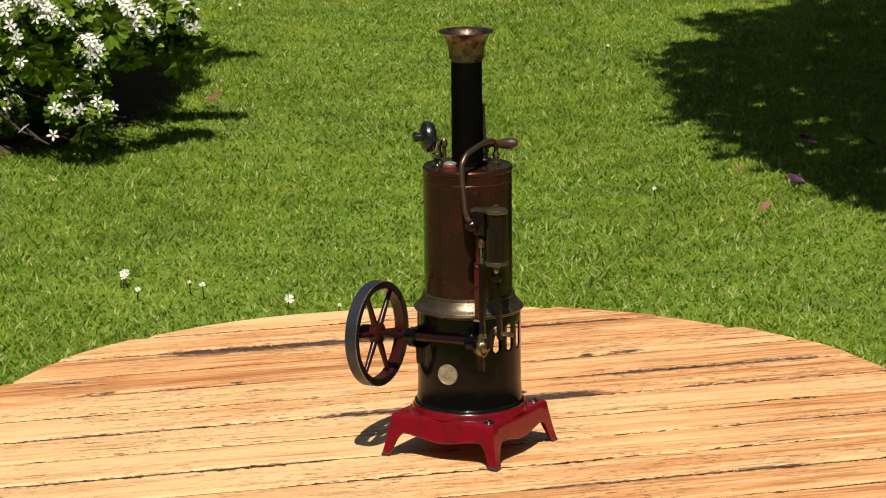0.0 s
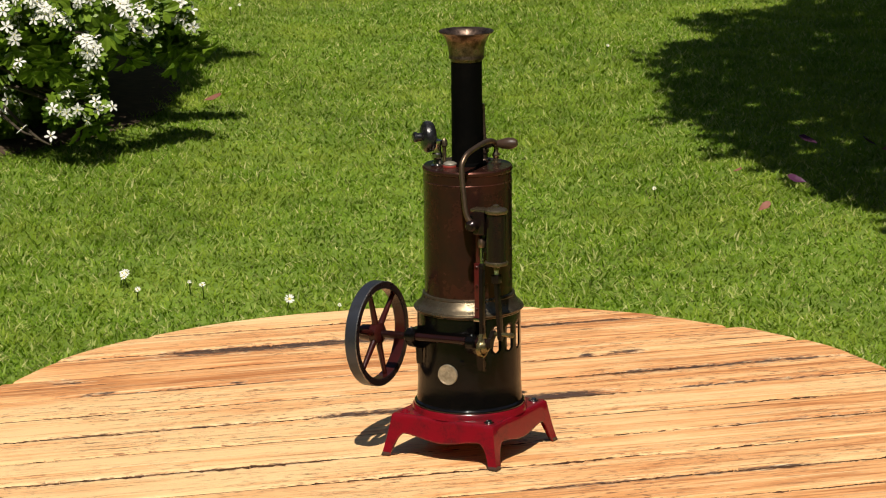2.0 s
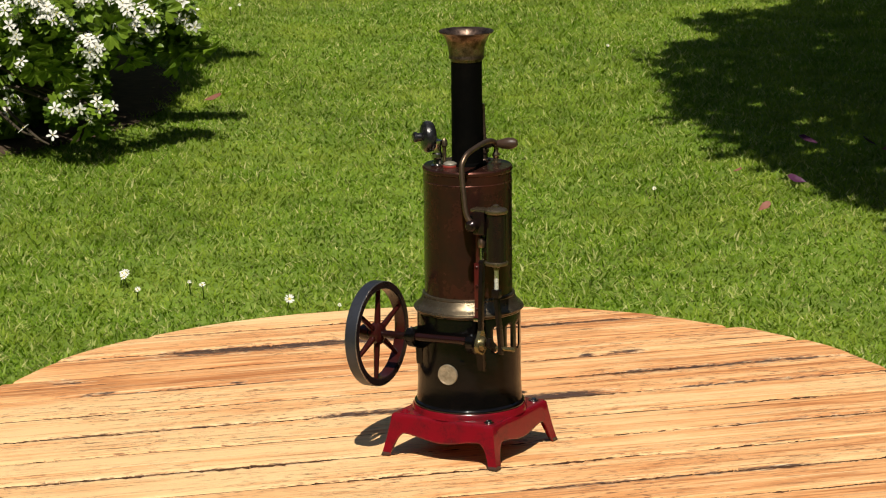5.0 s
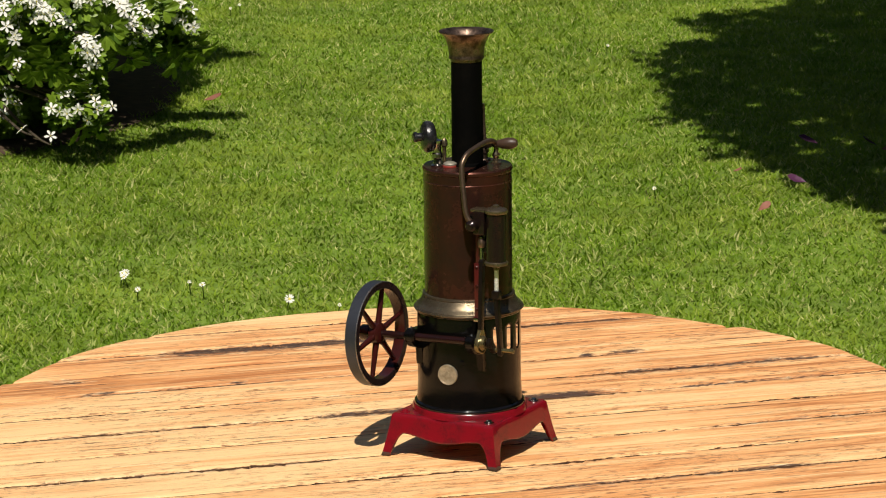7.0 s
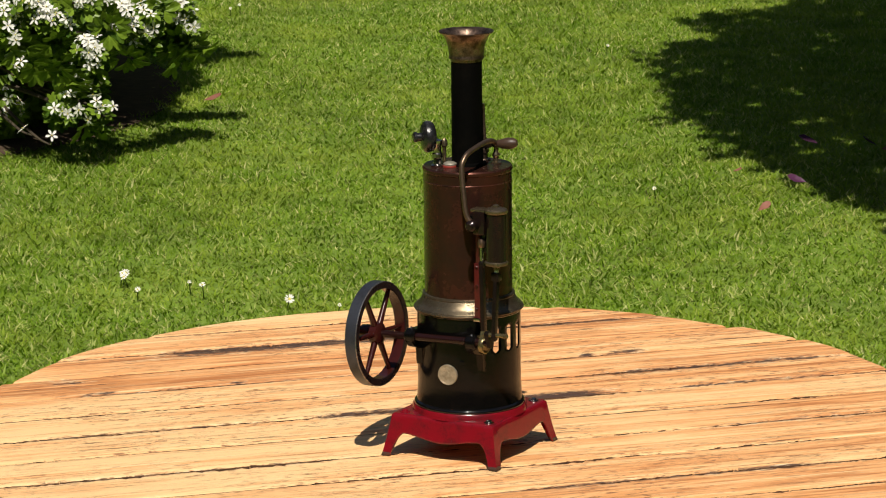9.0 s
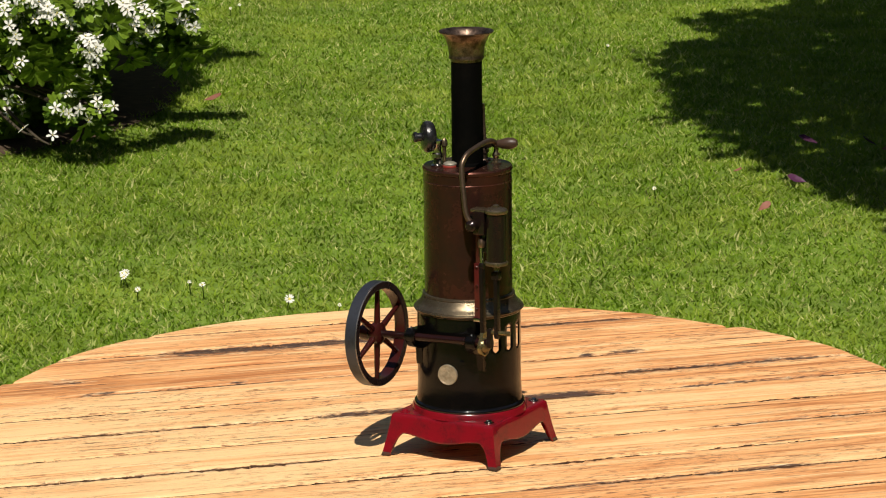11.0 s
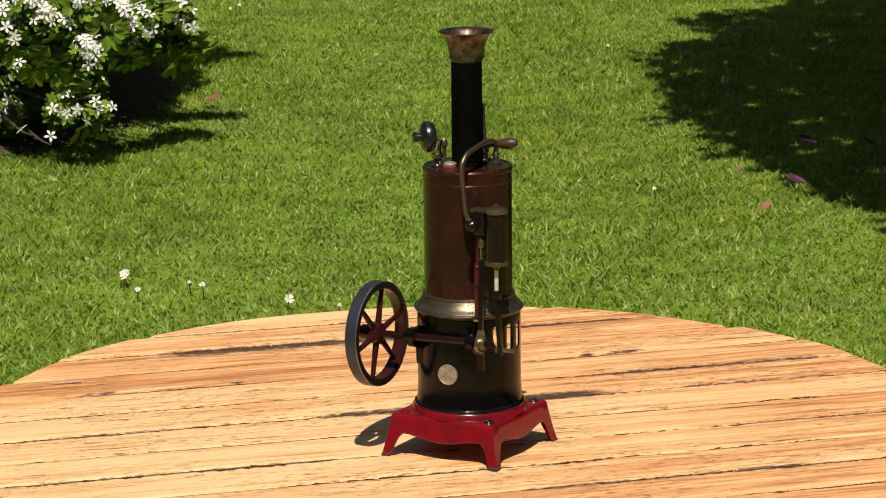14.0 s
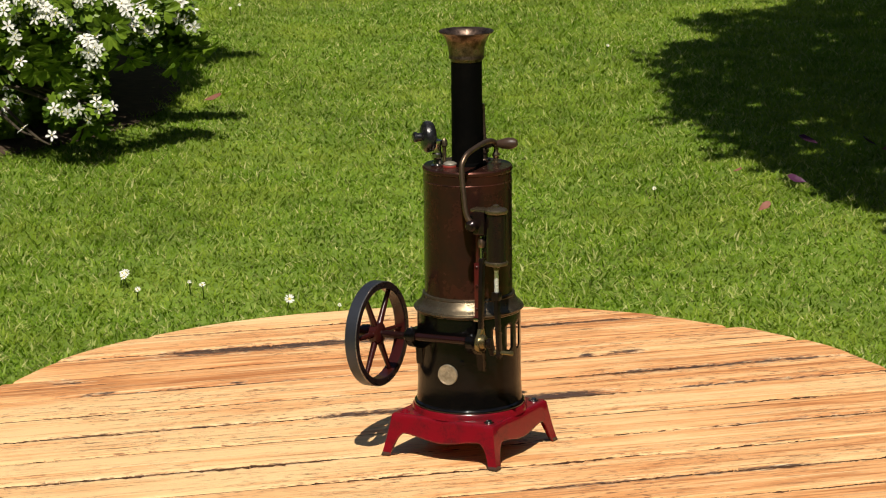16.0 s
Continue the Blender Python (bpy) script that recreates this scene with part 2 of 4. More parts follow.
def box(x0, x1, y0, y1, z0, z1, bevel=0.0005, m=Matrix()):
    bm = bmesh.new()
    bmesh.ops.create_cube(bm, size=1)
    for v in bm.verts:
        v.co = Vector(((x0 + x1) / 2 + v.co.x * (x1 - x0), (y0 + y1) / 2 + v.co.y * (y1 - y0), (z0 + z1) / 2 + v.co.z * (z1 - z0)))
    if bevel:
        bmesh.ops.bevel(bm, geom=bm.edges[:], offset=bevel, segments=2, affect="EDGES", profile=0.6)
    bm.transform(m)
    return bm


def tube(points, r, segs=12, radii=None):
    """A round pipe along a smooth line through points."""
    pts = [Vector(p) for p in points]
    dense = []
    for i in range(len(pts) - 1):
        p0, p1, p2, p3 = pts[max(i - 1, 0)], pts[i], pts[i + 1], pts[min(i + 2, len(pts) - 1)]
        for k in range(8):
            t = k / 8
            dense.append(0.5 * ((2 * p1) + (p2 - p0) * t + (2 * p0 - 5 * p1 + 4 * p2 - p3) * t * t + (3 * p1 - p0 - 3 * p2 + p3) * t ** 3))
    dense.append(pts[-1])
    bm = bmesh.new()
    rings = []
    side = None
    for i, p in enumerate(dense):
        d = (dense[min(i + 1, len(dense) - 1)] - dense[max(i - 1, 0)]).normalized()
        if side is None:
            side = d.orthogonal().normalized()
        side = (side - d * side.dot(d)).normalized()
        up = d.cross(side)
        rr = r if radii is None else radii[0] + (radii[1] - radii[0]) * i / (len(dense) - 1)
        rings.append([bm.verts.new(p + (side * math.cos(2 * math.pi * k / segs) + up * math.sin(2 * math.pi * k / segs)) * rr) for k in range(segs)])
    for a, b in zip(rings, rings[1:]):
        for k in range(segs):
            bm.faces.new((a[k], a[(k + 1) % segs], b[(k + 1) % segs], b[k]))
    bm.faces.new(rings[0][::-1])
    bm.faces.new(rings[-1])
    return bm


ALONG_X = pose(0, 0, 0, 0, 90, 0)

# ---------------------------------------------------------------- ground
def build_bed():
    """Dry crumbly soil under the shrub, a little humped."""
    bm = bmesh.new()
    rings = []
    for k in range(1, 15):
        r = k / 14
        ring = []
        for i in range(72):
            a = i * math.tau / 72
            x, y = BED[0] + BED[2] * r * 1.03 * math.cos(a), BED[1] + BED[3] * r * 1.03 * math.sin(a)
            z = 0.004 + 0.016 * (1 - r) ** 0.5 + (0.006 * noise.noise(Vector((x * 14, y * 14, 1))) + 0.005 * noise.noise(Vector((x * 45, y * 45, 3)))) * (k < 14)
            ring.append(bm.verts.new((x, y, max(0.004, z))))
        rings.append(ring)
    bm.faces.new(rings[0])
    for p, q in zip(rings, rings[1:]):
        for i in range(72):
            bm.faces.new((p[i], q[i], q[(i + 1) % 72], p[(i + 1) % 72]))
    tagged(new("soil_bed", as_mesh("soil_bed", bm, M_SOIL, 60)), "bare brown soil under the flowering shrub", "soil", kind="structure")


def build_ground():
    bm = bmesh.new()
    bmesh.ops.create_grid(bm, x_segments=8, y_segments=8, size=400)
    ob = new("ground", as_mesh("ground", bm, M_GROUND, 0))
    tagged(ob, "mown green garden lawn in bright sun", "lawn", kind="structure")


BED = (-1.52, 6.05, 0.74, 0.98)              # bare soil under the shrub: centre and half sizes


def blades(name, count, y0, y1, label, tall=(0.011, 0.025), seed=3):
    """Many bent grass blades in one mesh, in loose tufts, over the strip that widens away from the table."""
    rng = np.random.default_rng(seed)

    def spots(n):
        yy = rng.uniform(y0, y1, n * 2)
        half = 0.42 + 0.15 * (yy + 2.5)
        xx = rng.uniform(-1, 1, n * 2) * 2.2
        keep = np.flatnonzero(np.abs(xx) < half)[:n]
        return xx[keep], yy[keep]

    x, y = spots(count)
    count = len(x)
    tx, ty = spots(count // 7)
    tuft = rng.integers(0, len(tx), count)
    near = rng.random(count) < 0.6
    x = np.where(near, tx[tuft] + rng.normal(0, 0.012, count), x)
    y = np.where(near, ty[tuft] + rng.normal(0, 0.012, count), y)
    bare = ((x - BED[0]) / BED[2]) ** 2 + ((y - BED[1]) / BED[3]) ** 2 < 1 + 0.1 * np.sin(x * 40) * np.sin(y * 31)
    x, y = x[~bare], y[~bare]
    count = len(x)
    h = rng.uniform(*tall, count) * (0.75 + 0.5 * (np.sin(x * 5.1 + 1.3 * np.sin(y * 3.7)) * 0.5 + 0.5))
    w = rng.uniform(0.0011, 0.0027, count)
    turn, lean = rng.uniform(0, 2 * np.pi, count), rng.triangular(0.55, 1.5, 1.78, count)
    lx, ly = np.cos(turn), np.sin(turn)
    face = turn + rng.uniform(-0.9, 0.9, count) + np.pi / 2
    wx, wy = np.cos(face) * w, np.sin(face) * w
    out = np.empty((count, 5, 3), np.float32)
    mid_f, mid_z = 0.28 * h * np.sin(lean), 0.40 * h * np.cos(lean * 0.8)
    tip_f, tip_z = h * np.sin(lean), h * np.cos(lean) * 0.9 + 0.004
    for i, (sx, f, z) in enumerate(((-1, 0, -0.003), (1, 0, -0.003), (0.85, mid_f, mid_z), (-0.85, mid_f, mid_z), (0, tip_f, tip_z))):
        out[:, i, 0], out[:, i, 1], out[:, i, 2] = x + sx * wx + lx * f, y + sx * wy + ly * f, z
    base = (np.arange(count) * 5)[:, None]
    loops = np.concatenate([base + np.array([0, 1, 2, 3]), base + np.array([3, 2, 4])], 1).ravel()
    me = bpy.data.meshes.new(name)
    me.vertices.add(count * 5)
    me.vertices.foreach_set("co", out.ravel())
    me.loops.add(len(loops))
    me.loops.foreach_set("vertex_index", loops.astype(np.int32))
    me.polygons.add(count * 2)
    starts = (np.arange(count)[:, None] * 7 + np.array([0, 4])).ravel()
    me.polygons.foreach_set("loop_start", starts.astype(np.int32))
    me.update(calc_edges=True)
    finish(me, M_GRASS, 0)
    return tagged(new(name, me), label, "grass", kind="stuff")


# ---------------------------------------------------------------- table
PLANK_TURN = radians(15.9)
TABLE_C, TABLE_R, PITCH_W = Vector((-0.0153, 0.0906)), 0.4005, 0.0626


def build_table():
    table = new("round_table")
    table.matrix_world = pose(TABLE_C.x, TABLE_C.y, 0, 0, 0, math.degrees(PLANK_TURN))
    tagged(table, "round garden table of weathered orange pine planks", "table")
    rng = random.Random(11)
    first = 0.003 - (-math.sin(PLANK_TURN) * TABLE_C.x + math.cos(PLANK_TURN) * TABLE_C.y)
    k = math.floor((-TABLE_R - first) / PITCH_W)
    edges = []
    while first + k * PITCH_W < TABLE_R:
        edges.append(first + k * PITCH_W)
        k += 1
    for e in edges:
        lo, hi = max(e + 0.0004, -TABLE_R + 0.002), min(e + PITCH_W - 0.0004, TABLE_R - 0.002)
        if hi - lo < 0.012:
            continue
        j = round((e - first) / PITCH_W)
        plank(table, lo, hi, rng, 0.3 if j in WORN_GAPS else 0.02, 0.3 if j + 1 in WORN_GAPS else 0.02, j, first)
    for y in (-0.2, 0.2):
        part("cross_batten", box(-0.3, 0.3, y - 0.03, y + 0.03, TABLE_Z - 0.05, TABLE_Z - 0.0265, 0.003), M_WOOD, table)
    for sx in (-1, 1):
        for sy in (-1, 1):
            part("leg", rod((sx * 0.21, sy * 0.2, 0), (sx * 0.19, sy * 0.2, TABLE_Z - 0.0505), 0.022, 12), M_WOOD, table)
    return table


WORN_GAPS = (-2, 0, 2, 3, 6)
# grimed stretches: joint, from and to along the board, reach to the near and far side, strength
GRIMED = ((6, -0.21, 0.08, 0.017, 0.002, 1.0), (6, 0.08, 0.30, 0.009, 0.003, 0.75), (6, -0.30, -0.22, 0.006, 0.003, 0.6),
          (2, -0.13, 0.02, 0.009, 0.006, 0.95), (2, -0.36, -0.13, 0.004, 0.003, 0.75), (2, 0.03, 0.17, 0.006, 0.013, 1.0), (2, 0.17, 0.37, 0.004, 0.004, 0.8),
          (3, 0.14, 0.40, 0.008, 0.004, 0.85), (0, 0.15, 0.36, 0.007, 0.003, 0.6), (0, -0.39, -0.09, 0.006, 0.001, 0.75),
          (-2, -0.03, 0.27, 0.007, 0.002, 0.8), (5, -0.32, -0.24, 0.010, 0.001, 0.55), (4, -0.30, 0.25, 0.003, 0.003, 0.5), (3, -0.2, -0.05, 0.003, 0.003, 0.55))
# knots and scars: along, across, half length, half width
SCARS = ((0.1715, 0.1672, 0.010, 0.006), (0.2077, 0.168, 0.022, 0.006), (-0.2617, 0.166, 0.022, 0.004), (-0.1406, 0.164, 0.010, 0.007), (-0.279, 0.207, 0.026, 0.005))
# how brown each board is, from the left end to the other
BOARD_TONE = {-5: (0.4, 0.3), -4: (0.3, 0.4), -3: (0.25, 0.45), -2: (-0.1, 0.3), -1: (-0.45, 0.25), 0: (-0.5, 0.2), 1: (-0.4, 0.15), 2: (-0.6, 0.55), 3: (-0.2, 0.35), 4: (0.8, 0.25), 5: (0.45, 0.45), 6: (0.1, 0.6), 7: (-0.6, 0.1)}


def plank(table, lo, hi, rng, wear_lo, wear_hi, index, first):
    """One board between two straight, chipped edges, its ends cut to the round."""
    n = 420
    off = rng.uniform(-0.006, 0.004)
    rad = TABLE_R + off
    def reach(y):
        return math.sqrt(max(rad * rad - y * y, 0.0004))
    seed = rng.uniform(0, 99)
    def chip(i, side):
        a = 0.7 * noise.noise(Vector((i * 0.06, side * 7, seed))) + 0.6 * noise.noise(Vector((i * 0.31, side * 5, seed))) + 0.45 * noise.noise(Vector((i * 0.83, side * 2, seed)))
        far = noise.noise(Vector((i * 0.013, side * 3, seed))) + (wear_lo if side == 1 else wear_hi)
        return max(0.0, 0.10 + a) * 0.0056 * min(1.0, max(0.0, far * 3.5))
    bm = bmesh.new()
    cross = 14
    grid, low = [], []
    for i in range(n + 1):
        u = i / n * 2 - 1
        u = math.copysign(abs(u) ** 0.8, u)
        a, b = lo + chip(i, 1), hi - chip(i, 2)
        row = []
        for j in range(cross + 1):
            v = j / cross
            y = a + (b - a) * v
            x = u * reach(y)
            z = TABLE_Z + 0.0005 * noise.noise(Vector((x * 6, y * 30, seed))) - (0.0011 if j in (0, cross) else 0)
            row.append(bm.verts.new((x, y, z)))
        grid.append(row)
    for p, q in zip(grid, grid[1:]):
        for j in range(cross):
            bm.faces.new((p[j], q[j], q[j + 1], p[j + 1]))
    rim = [r[0] for r in grid] + grid[-1][1:] + [r[-1] for r in grid[::-1][1:]] + grid[0][::-1][1:-1]
    down = [bm.verts.new((v.co.x * 0.998, v.co.y, TABLE_Z - 0.026)) for v in rim]
    for i in range(len(rim)):
        j = (i + 1) % len(rim)
        bm.faces.new((rim[i], rim[j], down[j], down[i]))
    bm.faces.new(down)
    ob = part("plank", bm, [M_WOOD, M_GRIME], table, smooth=30)
    tone = ob.data.attributes.new("tone", "FLOAT", "POINT")
    grime = ob.data.attributes.new("grime", "FLOAT", "POINT")
    left, right = BOARD_TONE.get(index, (0.2, 0.2))
    for i, v in enumerate(ob.data.vertices):
        x, y = v.co.x, v.co.y
        f = min(1.0, max(0.0, x / 0.5 + 0.5))
        tone.data[i].value = left + (right - left) * f + 0.35 * noise.noise(Vector((x * 5, y * 18, seed)))
        worst = 0.0
        for gap, x0, x1, near, far, strength in GRIMED:
            d = y - (first + gap * PITCH_W)
            reach_to = far if d > 0 else near
            ends = min(1.0, max(0.0, min(x - x0, x1 - x) / 0.05))
            worst = max(worst, strength * ends * max(0.0, 1 - (abs(d) / (reach_to * 1.5)) ** 2))
        for sx, sy, hx, hy in SCARS:
            worst = max(worst, 0.85 * (1 - ((x - sx) / hx) ** 2 - ((y - sy) / hy) ** 2))
        grime.data[i].value = worst
    for poly in ob.data.polygons:
        if abs(poly.normal.y) > 0.6:
            poly.material_index = 1


# ---------------------------------------------------------------- the steam engine
PSI = 28.83                                   # the engine is turned clockwise on the table
SHAFT_Y, SHAFT_Z, SHAFT_TILT = -0.045, 0.0976, -1.7
CRANK_R, ROD_L = 0.0086, 0.047
CYL_X, ECC_X = 0.0490, 0.0365
ECC_R, ECC_LEAD = 0.0030, 140.0


def at(x, y, z):
    """From table axes to the engine's own axes."""
    c, s = math.cos(radians(PSI)), math.sin(radians(PSI))
    return Vector((x * c - y * s, x * s + y * c, z))


def base_plate(engine):
    foot, top, zt, n = 0.0514, 0.0445, 0.0335, 60
    def lower(u):
        a = abs(u)
        if a > 0.86:
            return 0.0
        if a > 0.70:
            q = (0.86 - a) / 0.16
            return 0.0185 * math.sqrt(max(0.0, 1 - (1 - q) ** 2))
        return 0.0185 - 0.0042 * (0.5 + 0.5 * math.cos(math.pi * a / 0.70))
    bm = bmesh.new()
    for side in range(4):
        turn = Matrix.Rotation(side * math.pi / 2, 4, "Z")
        cols = []
        us = sorted(set([i / n * 2 - 1 for i in range(n + 1)] + [-0.861, -0.859, 0.859, 0.861]))
        for u in us:
            zl = lower(u)
            col = []
            for k in (0, 0.08, 0.3, 0.55, 0.8, 1):
                z = zl + (zt - 0.0015 - zl) * k
                h = foot + (top - foot) * (z / zt) ** 0.8
                col.append(bm.verts.new(turn @ Vector((u * h, -h, z))))
            h = top - 0.0012
            col.append(bm.verts.new(turn @ Vector((u * h, -h, zt))))
            cols.append(col)
        for a, b in zip(cols, cols[1:]):
            for k in range(6):
                bm.faces.new((a[k], b[k], b[k + 1], a[k + 1]))
    bmesh.ops.remove_doubles(bm, verts=bm.verts, dist=0.00008)
    skirt = part("base", bm, [M_RED, M_WORN], engine, "red enamelled stamped base with four splayed feet", 50)
    for poly in skirt.data.polygons:
        if all(skirt.data.vertices[v].co.z < 0.0032 for v in poly.vertices):
            poly.material_index = 1
    sol = skirt.modifiers.new("thick", "SOLIDIFY")
    sol.thickness, sol.offset = 0.0022, -1
    lid = box(-top + 0.0014, top - 0.0014, -top + 0.0014, top - 0.0014, zt - 0.003, zt, 0)
    ring = lathe([(0.0456, zt - 0.001), (0.0450, zt + 0.0008), (0.0447, zt + 0.0034), (0.0440, zt + 0.0044), (0.0400, zt + 0.0046)], 72)
    part("base_top", merge(lid, ring), M_RED, skirt)
    for sx in (-1, 1):
        for sy in (-1, 1):
            m = Matrix.Translation((sx * 0.0372, sy * 0.0372, zt))
            part("bolt", lathe([(0.0040, 0), (0.0038, 0.0008), (0.0026, 0.0010), (0.0024, 0.0017), (0.0016, 0.0021), (0, 0.0022)], 16, m), M_NICKEL if sx > 0 else M_RED, skirt)


def firebox(engine):
    """Sheet shell with air slots on one side and a stoke opening behind."""
    r, segs = 0.0405, 96
    zs = [0.036, 0.0375, 0.040, 0.0565, 0.058, 0.060, 0.0838, 0.0845, 0.0865, 0.096, 0.1042, 0.1062, 0.1069, 0.1122, 0.1128]
    bm = bmesh.new()
    start = -90 + PSI                         # the angle that faces the camera
    slots = [int(round((start + a) / 360 * segs)) % segs for a in (31, 50, 67)]
    def radius(z):
        return r + (0.0020 if z < 0.039 else 0.0008 if z < 0.045 else 0)
    ring = [[bm.verts.new((radius(z) * math.cos(2 * math.pi * i / segs), radius(z) * math.sin(2 * math.pi * i / segs), z)) for i in range(segs)] for z in zs]
    back = [int((start + a) / 360 * segs) % segs for a in range(100, 166, 2)]
    for k in range(len(zs) - 1):
        for i in range(segs):
            j = (i + 1) % segs
            mid = (zs[k] + zs[k + 1]) / 2
            if i in back and 0.058 < mid < 0.096:
                continue
            first, second = i + 1 in slots, i in slots
            if (first or second) and 0.0865 < mid < 0.1042:
                continue
            if (first or second) and 0.0845 < mid < 0.1062:
                low = mid < 0.09
                a, b, c, d = ring[k][i], ring[k][j], ring[k + 1][j], ring[k + 1][i]
                if low:
                    bm.faces.new((a, b, d) if first else (a, b, c))
                else:
                    bm.faces.new((a, c, d) if first else (b, c, d))
                continue
            bm.faces.new((ring[k][i], ring[k][j], ring[k + 1][j], ring[k + 1][i]))
    ob = part("firebox", bm, M_BLACK, engine, "glossy black firebox drum with upright air slots", 50)
    sol = ob.modifiers.new("thick", "SOLIDIFY")
    sol.thickness, sol.offset = 0.0008, -1
    part("foot_ring", lathe([(0.0409, 0.0415), (0.0420, 0.0411), (0.0432, 0.0401), (0.0436, 0.0390), (0.0434, 0.0381), (0.0408, 0.0379)], 80), M_GLOSS, ob, "rolled glossy black foot ring", 60)
    ang = radians(start - 24.3)
    m = Matrix.Translation((0.0407 * math.cos(ang), 0.0407 * math.sin(ang), 0.0685)) @ Matrix.Rotation(ang, 4, "Z") @ pose(0, 0, 0, 0, 90, 0)
    plate = [lathe([(0, 0.0006), (0.0068, 0.0006), (0.0071, 0.0011), (0.0078, 0.0011), (0.0081, 0.0004), (0.0081, -0.001)], 40, m),
             lathe([(0.0046, 0.0006), (0.0047, 0.0010), (0.0052, 0.0010), (0.0053, 0.0006)], 32, m),
             lathe([(0.0016, 0.0006), (0.0018, 0.0011), (0.0024, 0.0011), (0.0026, 0.0006)], 20, m),
             box(-0.003, 0.003, -0.0004, 0.0004, 0.0005, 0.0011, 0, m)]
    for i in range(16):
        plate.append(box(0.0055, 0.0066, -0.0004, 0.0004, 0.0004, 0.001, 0, m @ Matrix.Rotation(i * 0.37, 4, "Z")))
    part("nameplate", merge(*plate), M_EMBLEM, ob, "round silvered embossed nameplate")
    return ob


def boiler_and_chimney(engine):
    part("collar", lathe([(0.0345, 0.1272), (0.0358, 0.1266), (0.0362, 0.1254), (0.0358, 0.1246), (0.0364, 0.1236), (0.0374, 0.1212), (0.0396, 0.1184), (0.0418, 0.1168), (0.0421, 0.1164),
                          (0.0419, 0.1161), (0.0428, 0.1157), (0.0431, 0.1150), (0.0428, 0.1142), (0.0416, 0.1139), (0.0419, 0.1132), (0.0414, 0.1125), (0.0402, 0.1122)], 80), M_BRASS, engine, "moulded tarnished brass collar", 25)
    boiler = part("boiler", lathe([(0.0343, 0.120), (0.0343, 0.2144), (0.0343, 0.2154), (0.0346, 0.2158), (0.0343, 0.2162), (0.0343, 0.2170), (0.0343, 0.2218), (0.0343, 0.2228), (0.0349, 0.2235), (0.0350, 0.2256),
                                   (0.0341, 0.2268), (0.0325, 0.2264), (0.020, 0.2272), (0, 0.2276)], 96), M_BOILER, engine, "bronzed brown boiler barrel", 35)
    part("chimney", lathe([(0.0150, 0.2272), (0.0148, 0.2286), (0.0121, 0.2296), (0.0119, 0.310), (0.0119, 0.3135), (0.0108, 0.3135), (0.0108, 0.24), (0, 0.24)], 56), M_CHIMNEY, engine, "tall matt black chimney tube", 30)
    cap = [(0.0119, 0.3098), (0.0134, 0.3100), (0.0138, 0.3112), (0.0132, 0.3124), (0.0134, 0.3135), (0.0142, 0.3190), (0.0156, 0.3242), (0.0180, 0.3284),
           (0.0208, 0.3304), (0.0213, 0.3308), (0.0212, 0.3314), (0.0204, 0.3312), (0.0176, 0.3292), (0.0150, 0.3248), (0.0136, 0.3190), (0.0126, 0.3130), (0.0121, 0.3080)]
    part("chimney_cap", lathe(cap, 56), M_CAP, engine, "flared browned copper chimney cap", 50)
    return boiler


